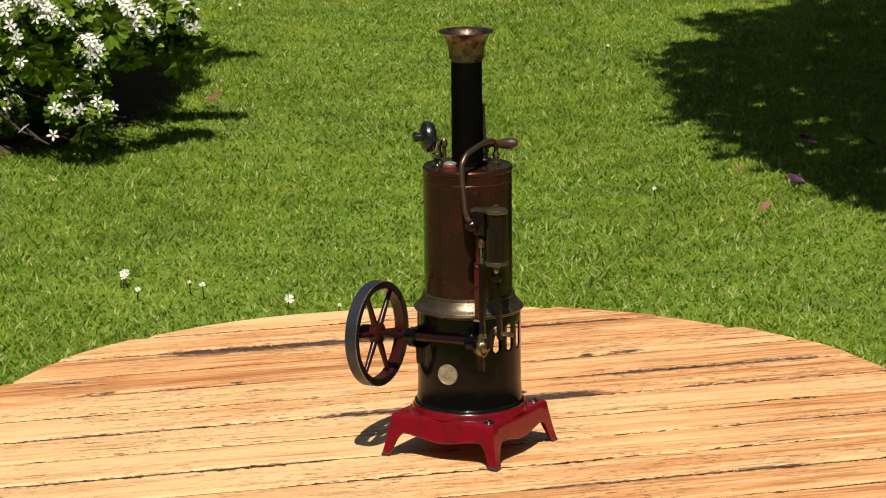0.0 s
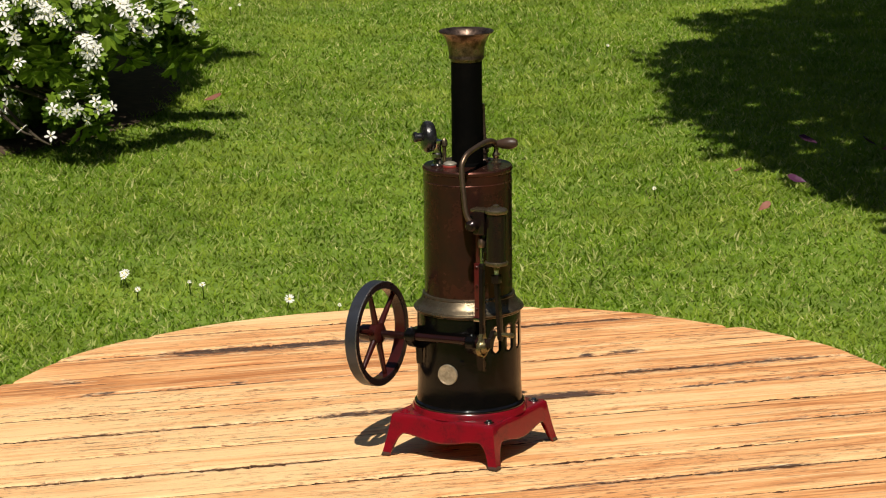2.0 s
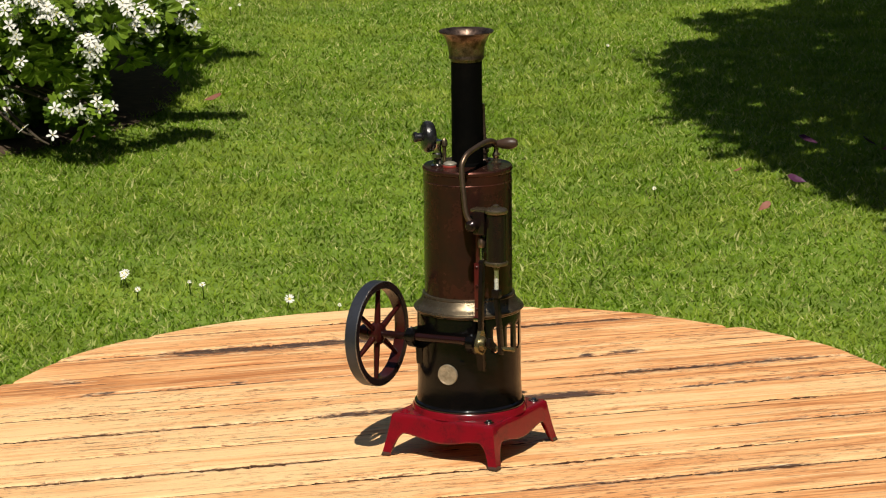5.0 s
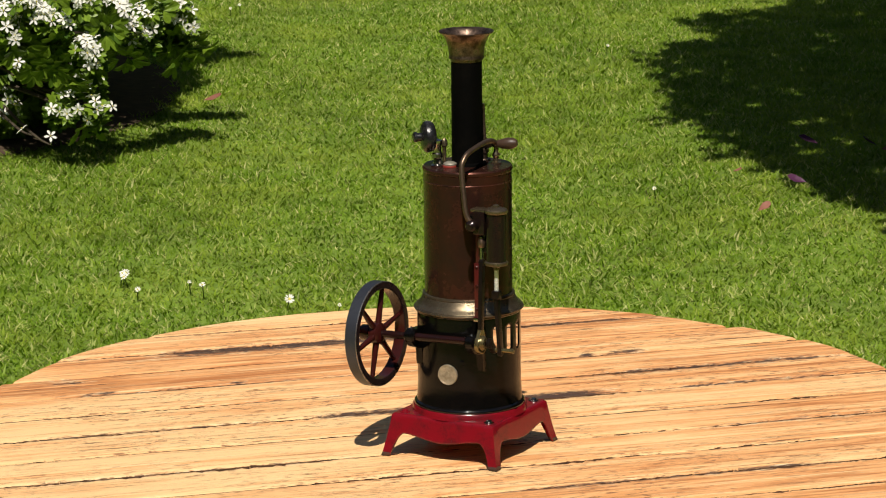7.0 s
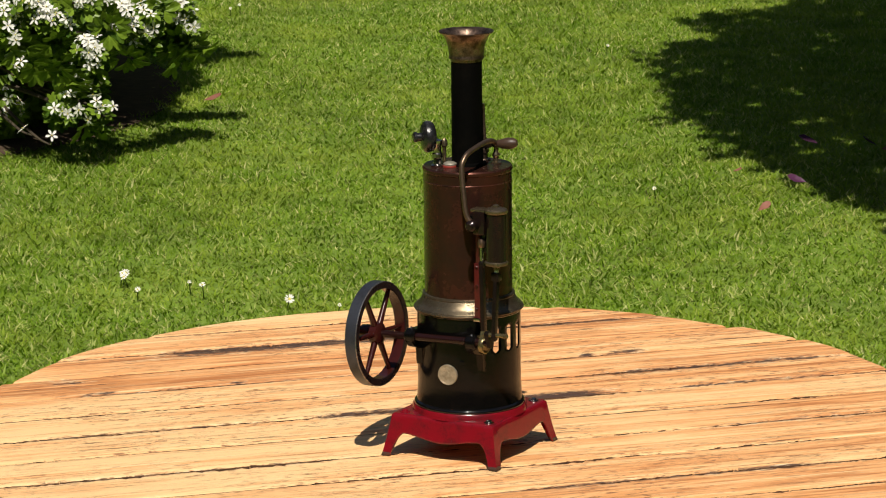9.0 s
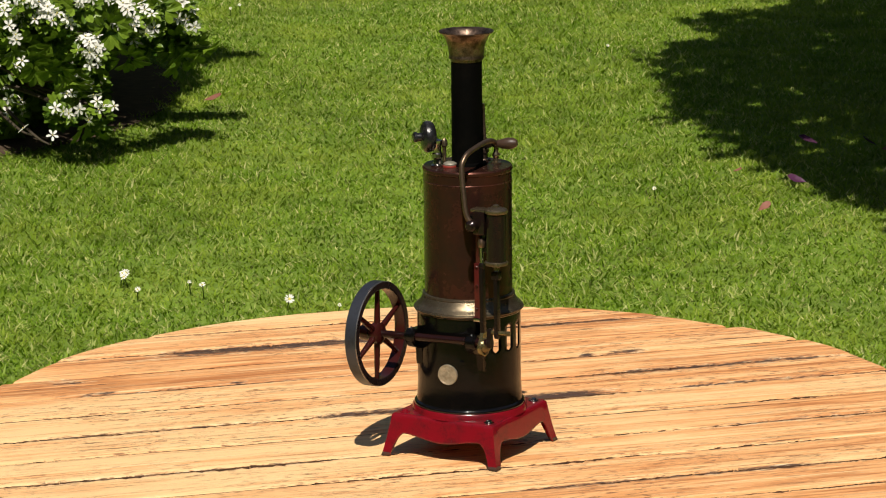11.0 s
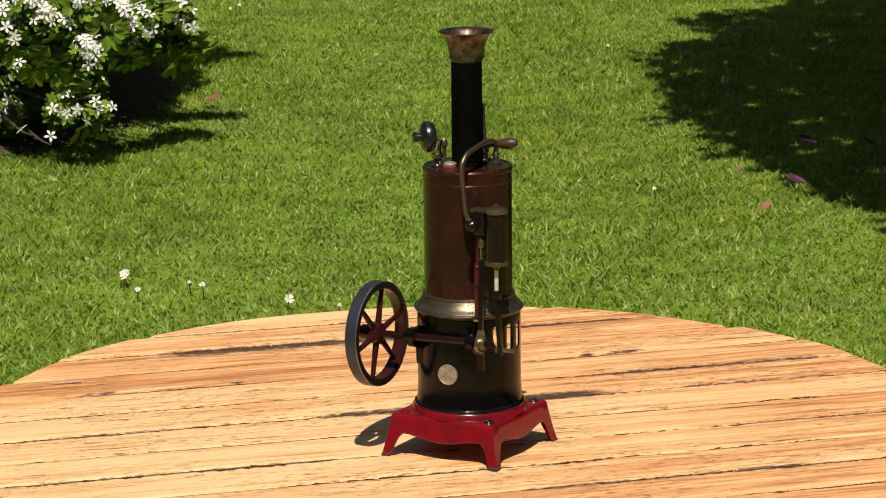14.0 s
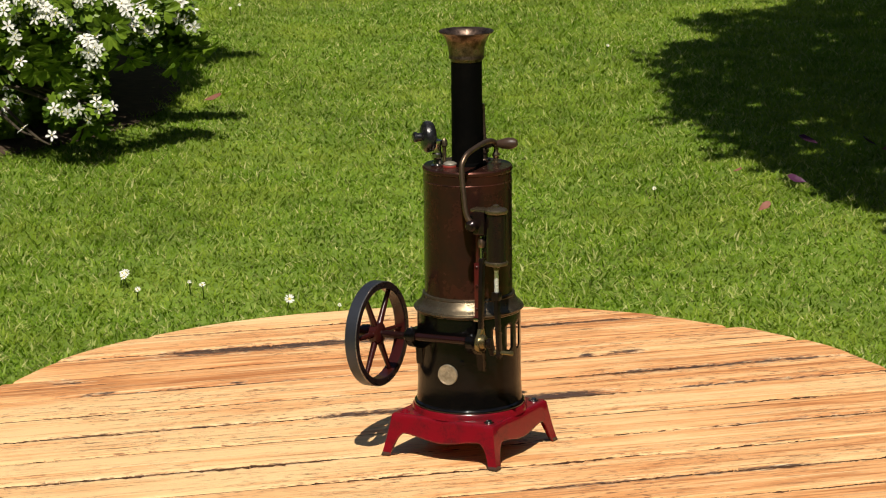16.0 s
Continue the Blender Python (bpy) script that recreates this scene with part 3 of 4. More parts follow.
def fittings(engine, boiler):
    top = 0.2268
    # filler plug on its red washer
    p = at(-0.0133, -0.009, top)
    part("washer", lathe([(0, 0), (0.0056, 0), (0.0058, 0.0006), (0.0056, 0.0014), (0, 0.0014)], 24, Matrix.Translation(p)), M_WASHER, boiler, "red fibre washer")
    part("filler_plug", lathe([(0.0052, 0.0014), (0.0054, 0.0026), (0.0046, 0.0034), (0.002, 0.0044), (0, 0.0045)], 24, Matrix.Translation(p)), M_EMBLEM, boiler, "domed nickel filler plug")
    # black wheel valve
    p = at(-0.0232, -0.006, top)
    part("valve_stem", lathe([(0.005, 0), (0.0052, 0.0012), (0.0032, 0.002), (0.0028, 0.006), (0.0042, 0.007), (0.0042, 0.010), (0.0032, 0.011), (0.0032, 0.016), (0.0040, 0.017), (0.0040, 0.0205), (0, 0.022)], 20, Matrix.Translation(p)), M_NICKEL, boiler)
    part("valve_spindle", merge(lathe([(0.0016, 0), (0.0016, 0.014), (0.0025, 0.0150), (0.0025, 0.019), (0.001, 0.021), (0, 0.021)], 14, Matrix.Translation(at(-0.0178, 0.000, top))),
                                rod(at(-0.030, -0.003, top + 0.0185), at(-0.018, 0.004, top + 0.0165), 0.0018)), M_FIT, boiler)
    m = Matrix.Translation(at(-0.0298, -0.004, 0.2498)) @ Matrix.Rotation(radians(PSI), 4, "Z") @ pose(0, 0, 0, 0, -90, 14)
    part("valve_wheel", lathe([(0, -0.0052), (0.0070, -0.0050), (0.0104, -0.0037), (0.0121, -0.0014), (0.0124, 0.0010), (0.0116, 0.0034), (0.0086, 0.0052), (0.0050, 0.0058), (0.0034, 0.0062),
                               (0.0032, 0.0090), (0.0040, 0.0093), (0.0040, 0.0114), (0.0030, 0.0122), (0, 0.0122)], 36, m), M_KNOB, boiler, "black lacquered wheel knob")
    # regulator with a turned wooden handle
    p = at(0.0222, 0.004, top)
    part("handle_post", lathe([(0.0042, 0), (0.0042, 0.001), (0.0022, 0.002), (0.0018, 0.004), (0.0030, 0.006), (0.0030, 0.0075), (0.0018, 0.009), (0.0018, 0.0125), (0.0028, 0.0135), (0.0028, 0.0165), (0, 0.0175)], 18, Matrix.Translation(p)), M_FIT, boiler)
    hub = at(0.0215, 0.004, top + 0.0150)
    end = at(0.0392, -0.002, top + 0.0170)
    m = Matrix.Translation(hub) @ (end - hub).to_track_quat("Z", "Y").to_matrix().to_4x4()
    n = (end - hub).length
    part("wooden_handle", lathe([(0, 0), (0.0022, 0.0002), (0.0028, 0.002), (0.0040, n * 0.35), (0.0047, n * 0.58), (0.0042, n * 0.80), (0.0024, n * 0.96), (0, n)], 20, m), M_HANDLE, boiler, "dark turned wooden handle")
    part("lever", merge(rod(at(0.013, 0.008, top + 0.0145), hub, 0.0014), lathe([(0, -0.003), (0.003, -0.002), (0.0036, 0), (0.003, 0.002), (0, 0.003)], 16, Matrix.Translation(at(0.0160, 0.006, top + 0.0145)))), M_DARKSTEEL, boiler)
    part("exhaust_pipe", merge(tube([at(0.0132, 0.009, top), at(0.0134, 0.010, 0.240), at(0.0126, 0.012, 0.262), at(0.0122, 0.012, 0.2725)], 0.0016, 10),
                               lathe([(0.0028, 0), (0.0030, 0.002), (0.0020, 0.003), (0.0020, 0.0065), (0.0030, 0.0075), (0.0030, 0.0105), (0.0018, 0.0115)], 16, Matrix.Translation(at(0.0132, 0.009, top)))), M_CAP, boiler, "thin exhaust pipe beside the chimney")
    part("steam_outlet", lathe([(0.0046, 0), (0.0046, 0.0014), (0.0026, 0.0024), (0.0024, 0.006), (0.0036, 0.007), (0.0036, 0.0095), (0.0024, 0.0105), (0.0024, 0.018), (0, 0.0185)], 18, Matrix.Translation(at(0.0135, 0.016, top))), M_FIT, boiler)
    pipe = [at(0.0075, -0.0555, 0.1915), at(0.0034, -0.0553, 0.1922), at(0.0004, -0.0547, 0.1948), at(-0.0017, -0.0535, 0.2010), at(-0.0033, -0.0510, 0.2154), at(-0.0044, -0.0480, 0.2323),
            at(-0.0031, -0.0460, 0.2384), at(0.0004, -0.0410, 0.2431), at(0.0065, -0.0300, 0.2454), at(0.0122, -0.0180, 0.2466), at(0.0180, -0.0060, 0.2464), at(0.0222, 0.0030, 0.2430)]
    part("steam_pipe", tube(pipe, 0.0021), M_COPPER, boiler, "bent browned copper steam pipe")


def engine_unit(engine):
    """Fixed cylinder, valve chest, column and bearings."""
    c = Matrix.Translation((CYL_X, SHAFT_Y, 0))
    cyl = part("cylinder", lathe([(0.0040, 0.1632), (0.0076, 0.1634), (0.0076, 0.2020), (0.0070, 0.2024)], 40, c), M_CYL, engine, "upright oiled brass engine cylinder")
    part("cylinder_cap", lathe([(0.0086, 0.2012), (0.0090, 0.2020), (0.0090, 0.2036), (0.0082, 0.2044), (0.0050, 0.2056), (0.0024, 0.2060), (0.0024, 0.2072), (0.0012, 0.2080), (0, 0.2080)], 36, c), M_BRASS, cyl)
    part("cylinder_flange", lathe([(0.0022, 0.1570), (0.0026, 0.1574), (0.0026, 0.1590), (0.0040, 0.1598), (0.0040, 0.1606), (0.0088, 0.1612), (0.0090, 0.1622), (0.0090, 0.1634), (0.0080, 0.1642)], 36, c), M_BRASS, cyl)
    chest = part("valve_chest", box(0.0310, 0.0412, SHAFT_Y - 0.0050, SHAFT_Y + 0.0055, 0.1835, 0.2020, 0.0018), M_CYL, engine, "brass slide valve chest")
    part("chest_cover", box(0.0288, 0.0420, SHAFT_Y - 0.0040, SHAFT_Y + 0.0060, 0.2012, 0.2034, 0.0006), M_BRASS, chest)
    part("union_nut", merge(rod((0.0330, SHAFT_Y - 0.0128, 0.1915), (0.0330, SHAFT_Y - 0.005, 0.1915), 0.0044, 20), rod((0.0330, SHAFT_Y - 0.0145, 0.1915), (0.0330, SHAFT_Y - 0.012, 0.1915), 0.0028, 14)), M_CYL, chest)
    part("valve_gland", lathe([(0.0026, 0.1735), (0.0030, 0.174), (0.0030, 0.178), (0.0020, 0.1805)], 16, Matrix.Translation((ECC_X, SHAFT_Y, 0))), M_COPPER, chest)
    part("mount_strap", merge(box(0.0200, 0.0330, -0.0400, -0.0270, 0.186, 0.196, 0.0008), box(0.0330, 0.0490, SHAFT_Y + 0.0045, SHAFT_Y + 0.0085, 0.168, 0.200, 0.001)), M_BLACK, engine)
    col = part("column", merge(box(0.0285, 0.0335, -0.0430, -0.0392, 0.1175, 0.1600, 0.0008), box(0.0295, 0.0330, -0.0420, -0.0395, 0.159, 0.186, 0.0006), box(0.0275, 0.0345, -0.0434, -0.0380, 0.1140, 0.1180, 0.0008)), M_COLUMN, engine, "narrow red painted column plate")
    part("column_bolt", box(0.0282, 0.0338, -0.0442, -0.0430, 0.1143, 0.1173, 0.0006), M_NICKEL, col)
    for z in (0.124, 0.142, 0.157):
        part("rivet", rod((0.031, -0.0440, z), (0.031, -0.0425, z), 0.0012, 10), M_REDDARK, col)
    for x in (-0.0262, 0.0270):
        bear = [rod((x - 0.0045, SHAFT_Y, SHAFT_Z), (x + 0.0045, SHAFT_Y, SHAFT_Z), 0.0058, 20)]
        wall = -math.sqrt(0.0405 ** 2 - x * x)
        bm = bmesh.new()
        outline = [(SHAFT_Y + 0.002, SHAFT_Z + 0.005), (wall + 0.004, SHAFT_Z + 0.004), (wall + 0.004, SHAFT_Z - 0.026), (wall - 0.0012, SHAFT_Z - 0.0255), (wall - 0.0020, SHAFT_Z - 0.022), (wall - 0.0022, SHAFT_Z - 0.017), (wall - 0.0030, SHAFT_Z - 0.0125), (SHAFT_Y - 0.0005, SHAFT_Z - 0.0085), (SHAFT_Y - 0.0042, SHAFT_Z - 0.0045)]
        f = bm.faces.new([bm.verts.new((x - 0.0028, y, z)) for y, z in outline])
        up = bmesh.ops.extrude_face_region(bm, geom=[f])
        bmesh.ops.translate(bm, vec=(0.0056, 0, 0), verts=[v for v in up["geom"] if isinstance(v, bmesh.types.BMVert)])
        bear.append(bm)
        bear.append(rod((x, SHAFT_Y, SHAFT_Z), (x, SHAFT_Y, SHAFT_Z + 0.0072), 0.0030, 14, 0.0020, 0.4))
        part("bearing", merge(*bear), M_BLACK, engine, "black cast shaft bearing bracket")
    for z in (0.0935, 0.0785):
        ang = radians(-90 - 8 + PSI)
        part("stud", rod((0.0400 * math.cos(ang), 0.0400 * math.sin(ang), z), (0.0425 * math.cos(ang), 0.0425 * math.sin(ang), z), 0.0018, 10), M_BLACK, engine)


def flywheel_and_crank(engine):
    """All that turns with the shaft; its own x axis is the shaft's."""
    shaft = new("crankshaft", as_mesh("crankshaft", rod((-0.0655, 0, 0), (0.0440, 0, 0), 0.0030, 20), M_SHAFT))
    shaft.parent = engine
    tagged(shaft, "dark red shaft")
    R, w = 0.0412, 0.0051
    c = Matrix.Translation((FLY_X, 0, 0)) @ ALONG_X
    rim = [(R - 0.0057, -w + 0.0004), (R - 0.0006, -w), (R, -w + 0.0007), (R, w - 0.0007), (R - 0.0006, w), (R - 0.0052, w), (R - 0.0059, w - 0.0006), (R - 0.0059, -w + 0.001)]
    bm = lathe(rim, 96, c, True)
    me = as_mesh("flywheel_rim", bm, [M_REDDARK, M_RIM, M_RIMFACE, M_EDGE], 35)
    for poly in me.polygons:
        rr = math.hypot(poly.center.y, poly.center.z)
        poly.material_index = 1 if rr > R - 0.0008 else 2 if abs(poly.normal.x) > 0.7 else 0
        if rr > R - 0.0009 and abs(poly.normal.x) > 0.3 and abs(poly.normal.x) < 0.9:
            poly.material_index = 3
    ob = new("flywheel_rim", me)
    ob.parent = shaft
    tagged(ob, "flywheel rim, blued outside and dark red inside")
    part("flywheel_hub", lathe([(0.0028, -0.0145), (0.0055, -0.0140), (0.0062, -0.0130), (0.0066, -0.005), (0.0085, -0.0030), (0.0085, 0.0030), (0.0060, 0.0048), (0.0030, 0.0050)], 28, c), M_REDDARK, shaft)
    for i in range(6):
        a = radians(SPOKE0 + i * 60)
        d = Vector((0, math.sin(a), math.cos(a)))
        bm = rod(d * 0.0065, d * (R - 0.0054), 0.0026, 10, 0.0018)
        bm.transform(Matrix.Translation((FLY_X, 0, 0)))
        part("spoke", bm, M_REDDARK, shaft)
    part("crank_web", merge(rod((0.0412, 0, 0), (0.0446, 0, 0), 0.0040, 20), rod((0.0412, 0, CRANK_R), (0.0446, 0, CRANK_R), 0.0030, 16),
                            box(0.0414, 0.0444, -0.0028, 0.0028, 0, CRANK_R, 0.0004)), M_DARKSTEEL, shaft)
    part("crank_pin", merge(rod((0.0440, 0, CRANK_R), (0.0604, 0, CRANK_R), 0.0018, 14), rod((0.0560, 0, CRANK_R), (0.0606, 0, CRANK_R), 0.0020, 14)), M_YELLOW, shaft, "bright yellow brass crank pin")
    a = radians(ECC_LEAD)
    o = (ECC_X, ECC_R * math.sin(a), ECC_R * math.cos(a))
    part("eccentric", lathe([(0.002, -0.0034), (0.0040, -0.0034), (0.0056, -0.0024), (0.0060, -0.0018), (0.0060, 0.0018), (0.0056, 0.0026), (0.0042, 0.0044), (0.002, 0.0046)], 32, Matrix.Translation(o) @ ALONG_X), M_YELLOW, shaft, "brass eccentric disc")
    return shaft


def moving_rods(engine):
    # connecting rod: origin at the crank pin, upper end ROD_L above it
    bm = merge(rod((-0.0016, 0, 0), (0.0016, 0, 0), 0.0034, 18), box(-0.0015, 0.0015, -0.0026, 0.0026, 0.002, ROD_L - 0.002, 0.0005), rod((-0.0018, 0, ROD_L), (0.0018, 0, ROD_L), 0.0031, 16))
    con = part("connecting_rod", bm, M_DARKSTEEL, engine, "flat dark steel connecting rod")
    # piston rod: origin at the crosshead
    bm = merge(rod((0, 0, 0), (0, 0, 0.0420), 0.0017, 14), )
    pis = part("piston_rod", bm, M_STEEL, engine, "bright polished piston rod")
    part("crosshead", box(-0.0030, 0.0030, -0.0030, 0.0030, -0.0035, 0.0030, 0.0006), M_DARKSTEEL, pis)
    # valve rod: origin at the eccentric's centre, with its strap
    strap = lathe([(0.0061, -0.0017), (0.0072, -0.0017), (0.0075, -0.0012), (0.0075, 0.0012), (0.0072, 0.0017), (0.0061, 0.0017)], 36, ALONG_X, True)
    bm = bmesh.new()
    f = bm.faces.new([bm.verts.new((-0.0014, y, z)) for y, z in ((-0.0052, 0.0050), (0.0052, 0.0050), (0.0022, 0.0120), (-0.0022, 0.0120))])
    up = bmesh.ops.extrude_face_region(bm, geom=[f])
    bmesh.ops.translate(bm, vec=(0.0028, 0, 0), verts=[v for v in up["geom"] if isinstance(v, bmesh.types.BMVert)])
    val = part("eccentric_strap", merge(strap, bm), M_YELLOW, engine, "yellow brass eccentric strap")
    part("valve_rod", merge(box(-0.0015, 0.0015, -0.0025, 0.0025, 0.0112, VALVE_L, 0.0005), rod((-0.002, 0, VALVE_L), (0.002, 0, VALVE_L), 0.0028, 14)), M_DARKSTEEL, val, "flat dark valve rod")
    spin = part("valve_spindle", rod((0, 0, 0), (0, 0, 0.0200), 0.0014, 12), M_NICKEL, engine, "thin bright valve spindle")
    return con, pis, val, spin


FLY_X, SPOKE0, VALVE_L = -0.0570, 0.0, 0.0640


def build_engine():
    engine = new("steam_engine")
    engine.matrix_world = pose(0, 0, TABLE_Z + 0.0006, 0, 0, -PSI)
    tagged(engine, "vertical model steam engine, black and bronze, red base, on the table", "steam engine")
    base_plate(engine)
    firebox(engine)
    boiler = boiler_and_chimney(engine)
    fittings(engine, boiler)
    engine_unit(engine)
    shaft = flywheel_and_crank(engine)
    return (shaft,) + moving_rods(engine)


# crank angle in degrees (0 up, 90 away) at moments of the run
PHASE = [(i / 10, 2190.0 * i / 10 + d) for i, d in enumerate((37, 36, 34, 30, 26, 24, 20, 17, 15, 10, 9, 6, 0, 0, -2, -3, -5, -9, -9, -10, -15, -11, -13, -10, -10, -12, -11, -8, -11, -8, -6, -8, -8, -8, -3, -2, -1, 0, 1, -1, 1, -1, -2, -2, -4, -5, -7, -10, -14, -18, -23, -30, -38, -47, -58, -70, -85, -101, -119, -140, -163, -188, -216, -247, -276, -304, -335, -358, -383, -409, -433, -460, -486, -512, -542, -568, -600, -632, -664, -696, -725, -761, -790, -820, -851, -877, -910, -939, -967, -992, -1017, -1040, -1061, -1083, -1105, -1126, -1148, -1170, -1191, -1212, -1233, -1253, -1273, -1292, -1311, -1329, -1346, -1362, -1377, -1391, -1405, -1417, -1428, -1438, -1445, -1453, -1457, -1464, -1469, -1468, -1476, -1477, -1478, -1476, -1475, -1473, -1473, -1470, -1464, -1459, -1455, -1445, -1441, -1433, -1427, -1414, -1408, -1397, -1386, -1377, -1364, -1351, -1343, -1328, -1315, -1298, -1287, -1272, -1257, -1244, -1225, -1207, -1190, -1173, -1157, -1138, -1120, -1101, -1082, -1063, -1047))]


def crank_angle(t):
    ts = [p[0] for p in PHASE]
    i = max(0, min(len(ts) - 2, sum(1 for x in ts if x <= t) - 1))
    (t0, a0), (t1, a1) = PHASE[i], PHASE[i + 1]
    return a0 + (a1 - a0) * (t - t0) / (t1 - t0)


def breeze(t):
    return -0.62 * math.sin(2.1 * t) ** 2 + 0.35 * math.sin(5.3 * t + 0.4) + 0.15 * math.cos(8.7 * t)


def motions():
    shaft, con, piston, strap, spindle = ENGINE
    rows = [[], [], [], [], []]
    for f in range(int(16 * FPS) + 1):
        t = f / FPS
        phi = crank_angle(t)
        a = radians(phi)
        rows[0].append((t, pose(0, SHAFT_Y, SHAFT_Z, 0, SHAFT_TILT) @ pose(0, 0, 0, -phi % 360)))
        y, z = CRANK_R * math.sin(a), CRANK_R * math.cos(a)
        tilt = math.asin(y / ROD_L)
        rows[1].append((t, pose(CYL_X, SHAFT_Y + y, SHAFT_Z + z, math.degrees(tilt))))
        rows[2].append((t, pose(CYL_X, SHAFT_Y, SHAFT_Z + z + ROD_L * math.cos(tilt))))
        e = a + radians(ECC_LEAD)
        y, z = ECC_R * math.sin(e), ECC_R * math.cos(e)
        tilt = math.asin(y / VALVE_L)
        rows[3].append((t, pose(ECC_X, SHAFT_Y + y, SHAFT_Z + z, math.degrees(tilt))))
        rows[4].append((t, pose(ECC_X, SHAFT_Y, SHAFT_Z + z + VALVE_L * math.cos(tilt))))
    for thing, r in zip((shaft, con, piston, strap, spindle), rows):
        walk(thing, r)
    # a light breeze in the shrub's outer shoots and in the tree's crown
    for i, ob in enumerate(SWAYING):
        rest = ob.matrix_basis.copy()
        reach = 0.004 + 0.002 * (i % 3)
        rows = []
        for n in range(65):
            t = n * 0.25
            w = breeze(t - 0.03 * (i % 5))
            rows.append((t, Matrix.Translation((w * reach, 0.3 * w * reach, 0.2 * w * reach)) @ rest @ Matrix.Rotation(radians(1.5 * w), 4, "X")))
        walk(ob, rows)
    crown = CROWNS[0]
    walk(crown, [(n * 0.25, pose(0.014 * breeze(n * 0.25), 0.010 * breeze(n * 0.25 + 1.1), 0)) for n in range(65)])


# ---------------------------------------------------------------- garden plants
def leaf_faces(verts, faces, root, aim, up, length, width, droop=0.15):
    """A pointed oval leaf, folded a little along its rib."""
    aim = aim.normalized()
    side = aim.cross(up)
    side = side.normalized() if side.length > 1e-4 else aim.orthogonal().normalized()
    nrm = side.cross(aim).normalized()
    k = len(verts)
    spots = ((0, 0), (0.28, 0.6), (0.58, 0.98), (0.84, 0.78), (1.0, 0))
    for t, w in spots:
        rib = root + aim * length * t - nrm * droop * length * t * t
        if w == 0:
            verts.append(rib)
        else:
            verts.append(rib + side * width * w / 2 + nrm * width * 0.12)
            verts.append(rib)
            verts.append(rib - side * width * w / 2 + nrm * width * 0.12)
    faces += [(k, k + 1, k + 2), (k, k + 2, k + 3)]
    for q in (k + 1, k + 4):
        faces += [(q, q + 3, q + 4, q + 1), (q + 1, q + 4, q + 5, q + 2)]
    faces += [(k + 7, k + 10, k + 8), (k + 8, k + 10, k + 9)]


def raw_mesh(name, verts, faces, material, smooth=0):
    me = bpy.data.meshes.new(name)
    me.from_pydata([tuple(v) for v in verts], [], faces)
    finish(me, material, smooth)
    return me


def rand_dir(rng):
    while True:
        v = Vector((rng.uniform(-1, 1), rng.uniform(-1, 1), rng.uniform(-1, 1)))
        if 0.05 < v.length < 1:
            return v.normalized()


def sprig_mesh(rng):
    """A shoot with whorls of three-part leaves, growing along +z."""
    verts, faces = [], []
    for level in range(5):
        z = 0.03 + level * 0.028
        for i in range(4):
            a = level * 1.1 + i * math.pi / 2 + rng.uniform(-0.3, 0.3)
            out = Vector((math.cos(a), math.sin(a), 0.55 + rng.uniform(-0.3, 0.5)))
            root = Vector((0, 0, z)) + out * 0.018
            for turn in (-0.75, 0, 0.75):
                d = Matrix.Rotation(turn, 3, "Z") @ out
                leaf_faces(verts, faces, root, d, Vector((0, 0, 1)), rng.uniform(0.034, 0.056), rng.uniform(0.016, 0.024), rng.uniform(0.05, 0.3))
    return raw_mesh("sprig", verts, faces, M_LEAF)


def blossom_mesh(rng, few=5, many=10):
    """A loose head of white five-petalled flowers."""
    verts, faces = [], []
    slots = []
    for i in range(rng.randint(few, many)):
        d = (rand_dir(rng) + Vector((0, 0, 1.1))).normalized()
        c = d * rng.uniform(0.025, 0.055)
        up = (d + rand_dir(rng) * 0.45).normalized()
        side = up.orthogonal().normalized()
        size = rng.uniform(0.0145, 0.0185)
        for p in range(5):
            dd = Matrix.Rotation(p * 2 * math.pi / 5 + rng.uniform(-0.12, 0.12), 3, up) @ side
            before = len(faces)
            leaf_faces(verts, faces, c + dd * 0.0015, dd + up * rng.uniform(0.05, 0.4), up, size, size * 0.5, 0.2)
            slots += [0] * (len(faces) - before)
        k = len(verts)
        q = Matrix.Rotation(0.6, 3, up) @ side
        for s in range(5):
            verts.append(c + (Matrix.Rotation(s * 1.2566, 3, up) @ q) * 0.0022 + up * 0.003)
        verts.append(c + up * 0.006)
        for s in range(5):
            faces.append((k + s, k + (s + 1) % 5, k + 5))
            slots.append(1)
    me = raw_mesh("blossom", verts, faces, [M_PETAL, M_STAMEN])
    me.polygons.foreach_set("material_index", slots)
    return me


SWAYING = []


